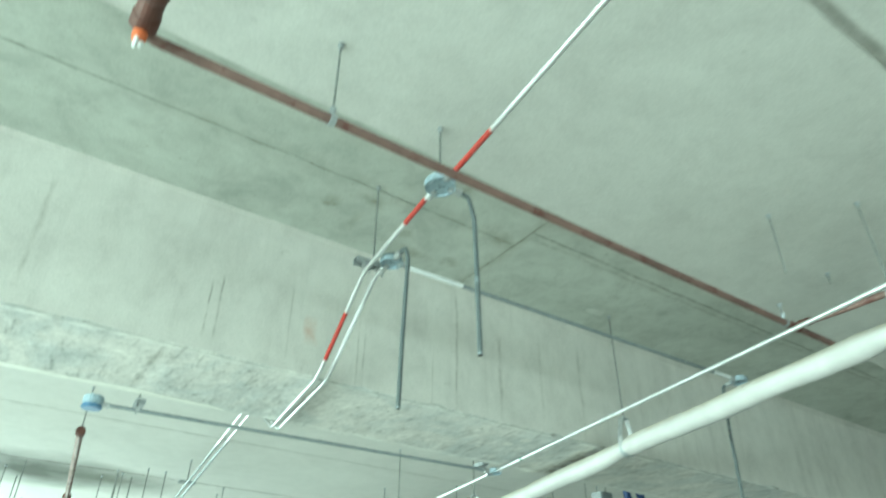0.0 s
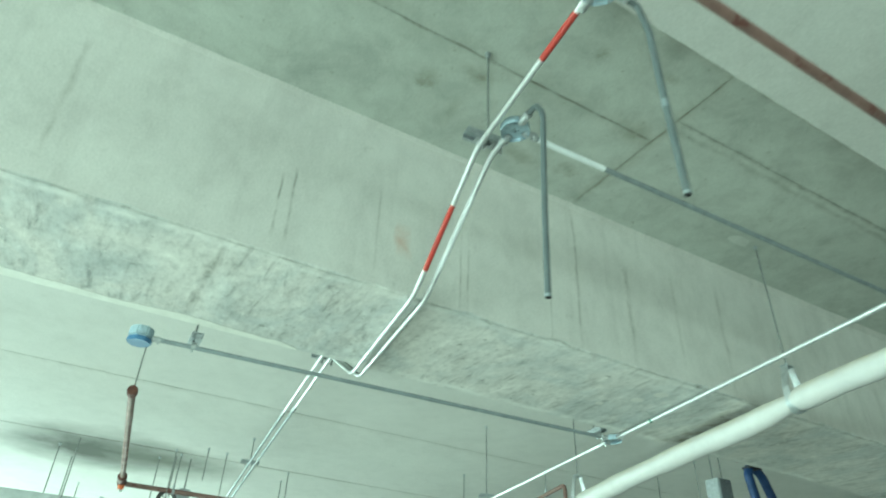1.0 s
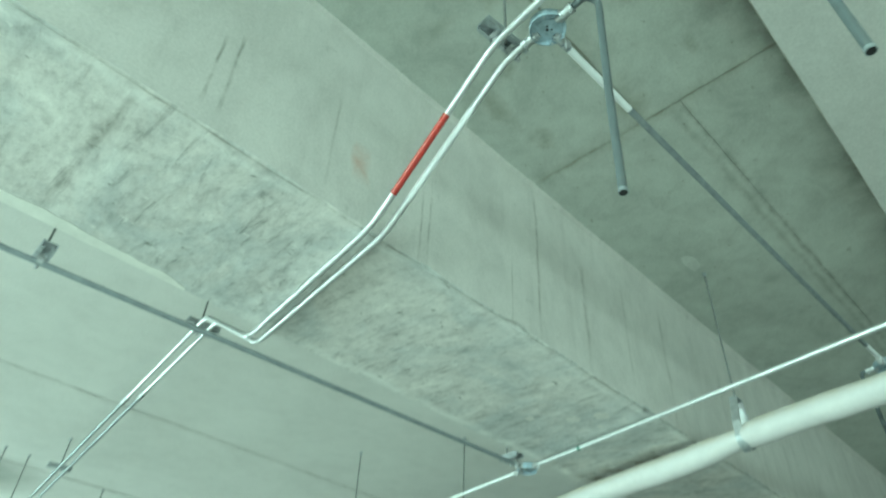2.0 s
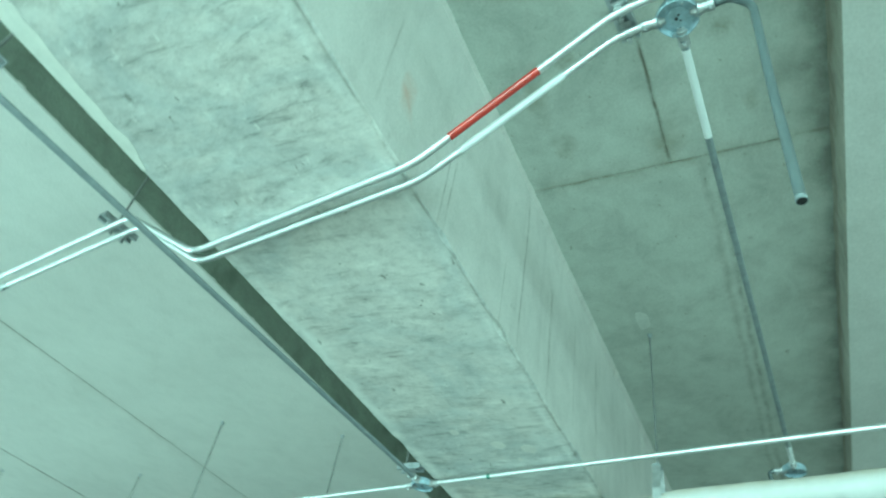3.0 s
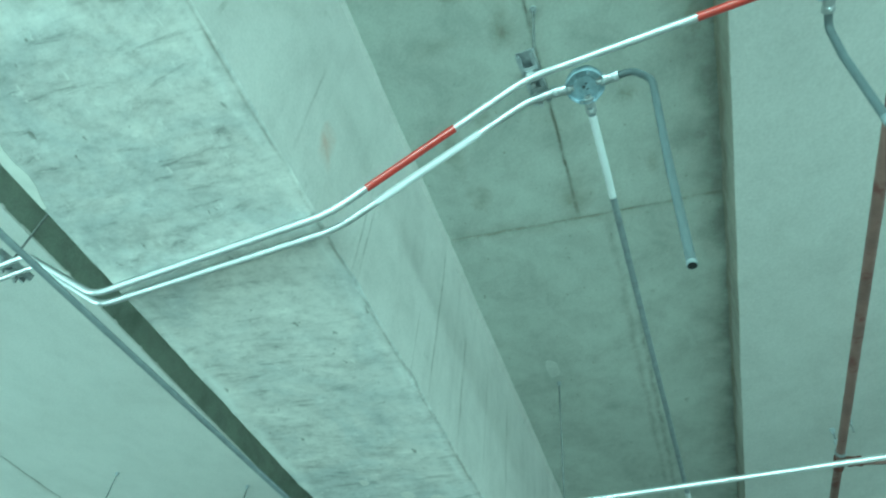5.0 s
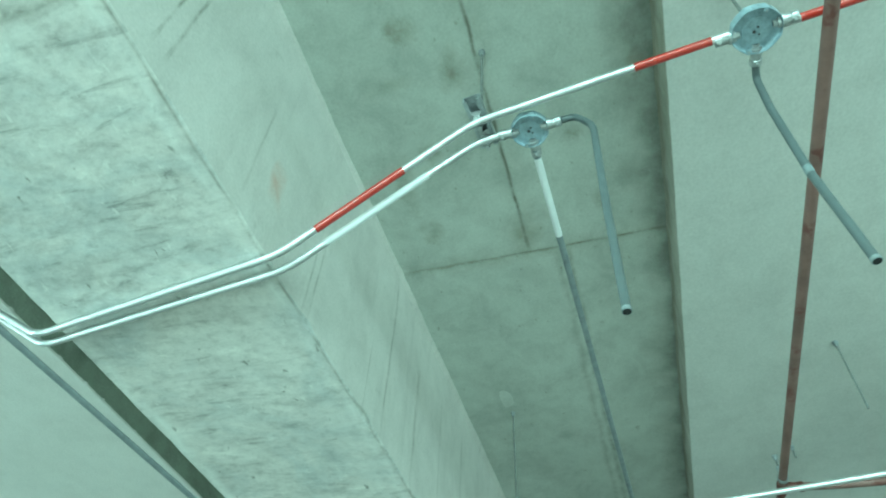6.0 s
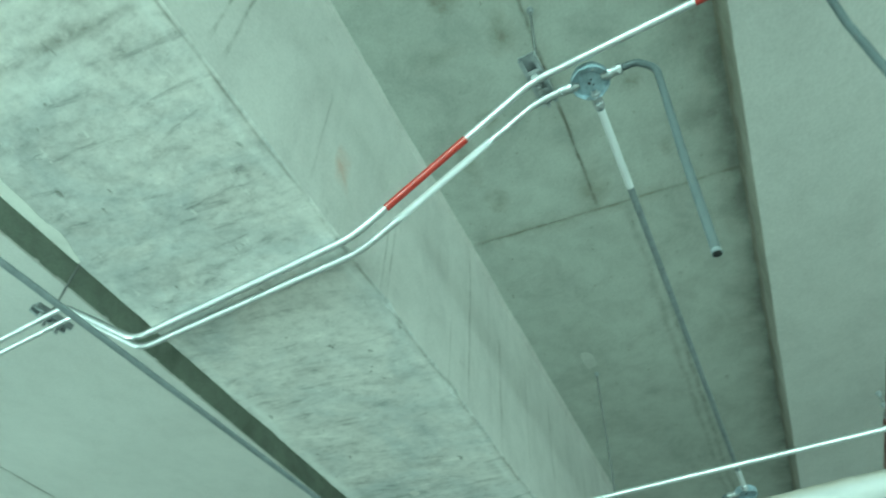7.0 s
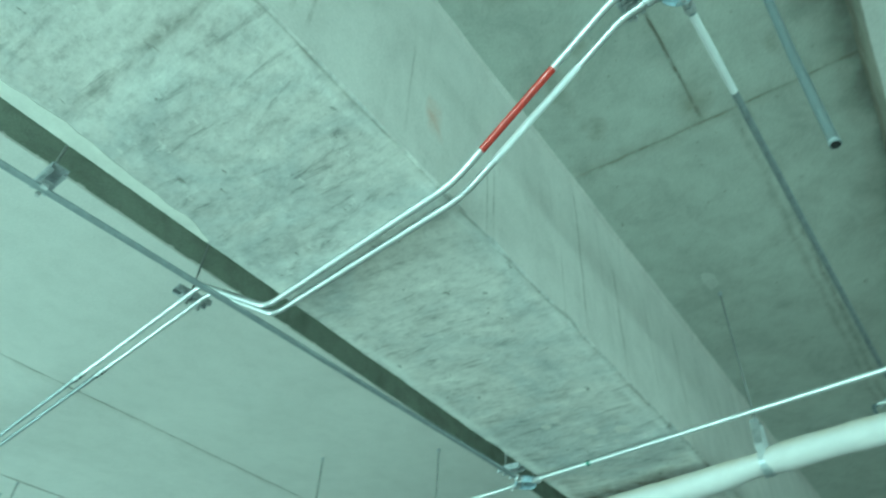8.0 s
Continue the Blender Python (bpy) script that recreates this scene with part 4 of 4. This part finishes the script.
for droop in (((-0.03, 0, 0.07), (-0.055, 0, 0.02), (-0.03, 0, -0.12), (0.03, 0, -0.45)), ((0.03, 0, 0.07), (0.09, 0, 0.03), (0.16, 0, -0.12), (0.20, 0, -0.45))):
    bm = bmesh.new()
    sweep(bm, fillet(droop, 0.10), 0.031, 14)
    part("hose", bm, NAVY, o, smooth=True)
bm = bmesh.new()
box(bm, -0.07, 0.07, -0.035, 0.035, 0.055, 0.075, 0.006)
part("strap", bm, DARKSTEEL, o, "dark strap over the hoses")
bm = bmesh.new()
sweep(bm, [(0, 0, 0.07), (0, 0, Z_L - 3.12)], 0.005, 8)
part("rod", bm, ROD, o)

# fan, box and a thin run far under the slab
o = thing("inline_fan", "small black ring fan with a pale hub", "fan", (0.08, 6.74, 2.985))
bm = bmesh.new()
loop = [(0.062 * math.cos(a), 0, 0.062 * math.sin(a)) for a in [2 * math.pi * k / 24 for k in range(25)]]
sweep(bm, loop, 0.016, 10, cap=False)
part("ring", bm, DARKSTEEL, o)
bm = bmesh.new()
turned(bm, (0, -0.02, 0), (0, 0.02, 0), [(0, 0.022), (0.3, 0.030), (1, 0.030)], 16)
part("hub", bm, WTAPE, o, "pale round hub")
for k in range(5):
    a = 2 * math.pi * k / 5
    bm = bmesh.new()
    sweep(bm, [(0.024 * math.cos(a), 0, 0.024 * math.sin(a)), (0.055 * math.cos(a), 0.008, 0.055 * math.sin(a))], 0.005, 6)
    part("spoke", bm, DARKSTEEL, o)
bm = bmesh.new()
sweep(bm, [(0, 0, 0.07), (0, 0, Z_L - 2.985)], 0.005, 8)
part("hanger_rod", bm, ROD, o)


def control_box(label, at, sx, sy, sz, rods):
    o = thing("control_box", label, "control box", at, "control boxes")
    bm = bmesh.new()
    box(bm, -sx, sx, -sy, sy, -sz, sz, 0.006)
    part("case", bm, STRUT, o)
    bm = bmesh.new()
    box(bm, -sx * 0.86, sx * 0.86, -sy - 0.004, -sy - 0.0005, -sz * 0.92, sz * 0.92, 0.001)
    part("door", bm, STRUT, o)
    for x in rods:
        bm = bmesh.new()
        sweep(bm, [(x, 0, sz - 0.005), (x, 0, Z_L - at[2])], 0.005, 8)
        part("hanger_rod", bm, ROD, o)


control_box("grey steel control box hung beside the fan", (0.20, 6.76, 2.97), 0.045, 0.05, 0.11, (0.0,))
control_box("grey steel control box hung on two rods beyond the beam", (3.43, 4.20, 3.02), 0.07, 0.06, 0.12, (-0.05, 0.05))
conduit("conduit", "thin galvanised conduit far under the slab", [(-0.4, 6.44, 2.86), (3.4, 6.22, 2.86)], 0.1, mat=EMT_DIM)
strut_bracket((0.40, 6.396, 2.879), 1.52, 0.09, (0.0,), "short steel channel clamping one conduit far under the slab")
threaded_rod(0.40, 6.396, 2.88, Z_L)
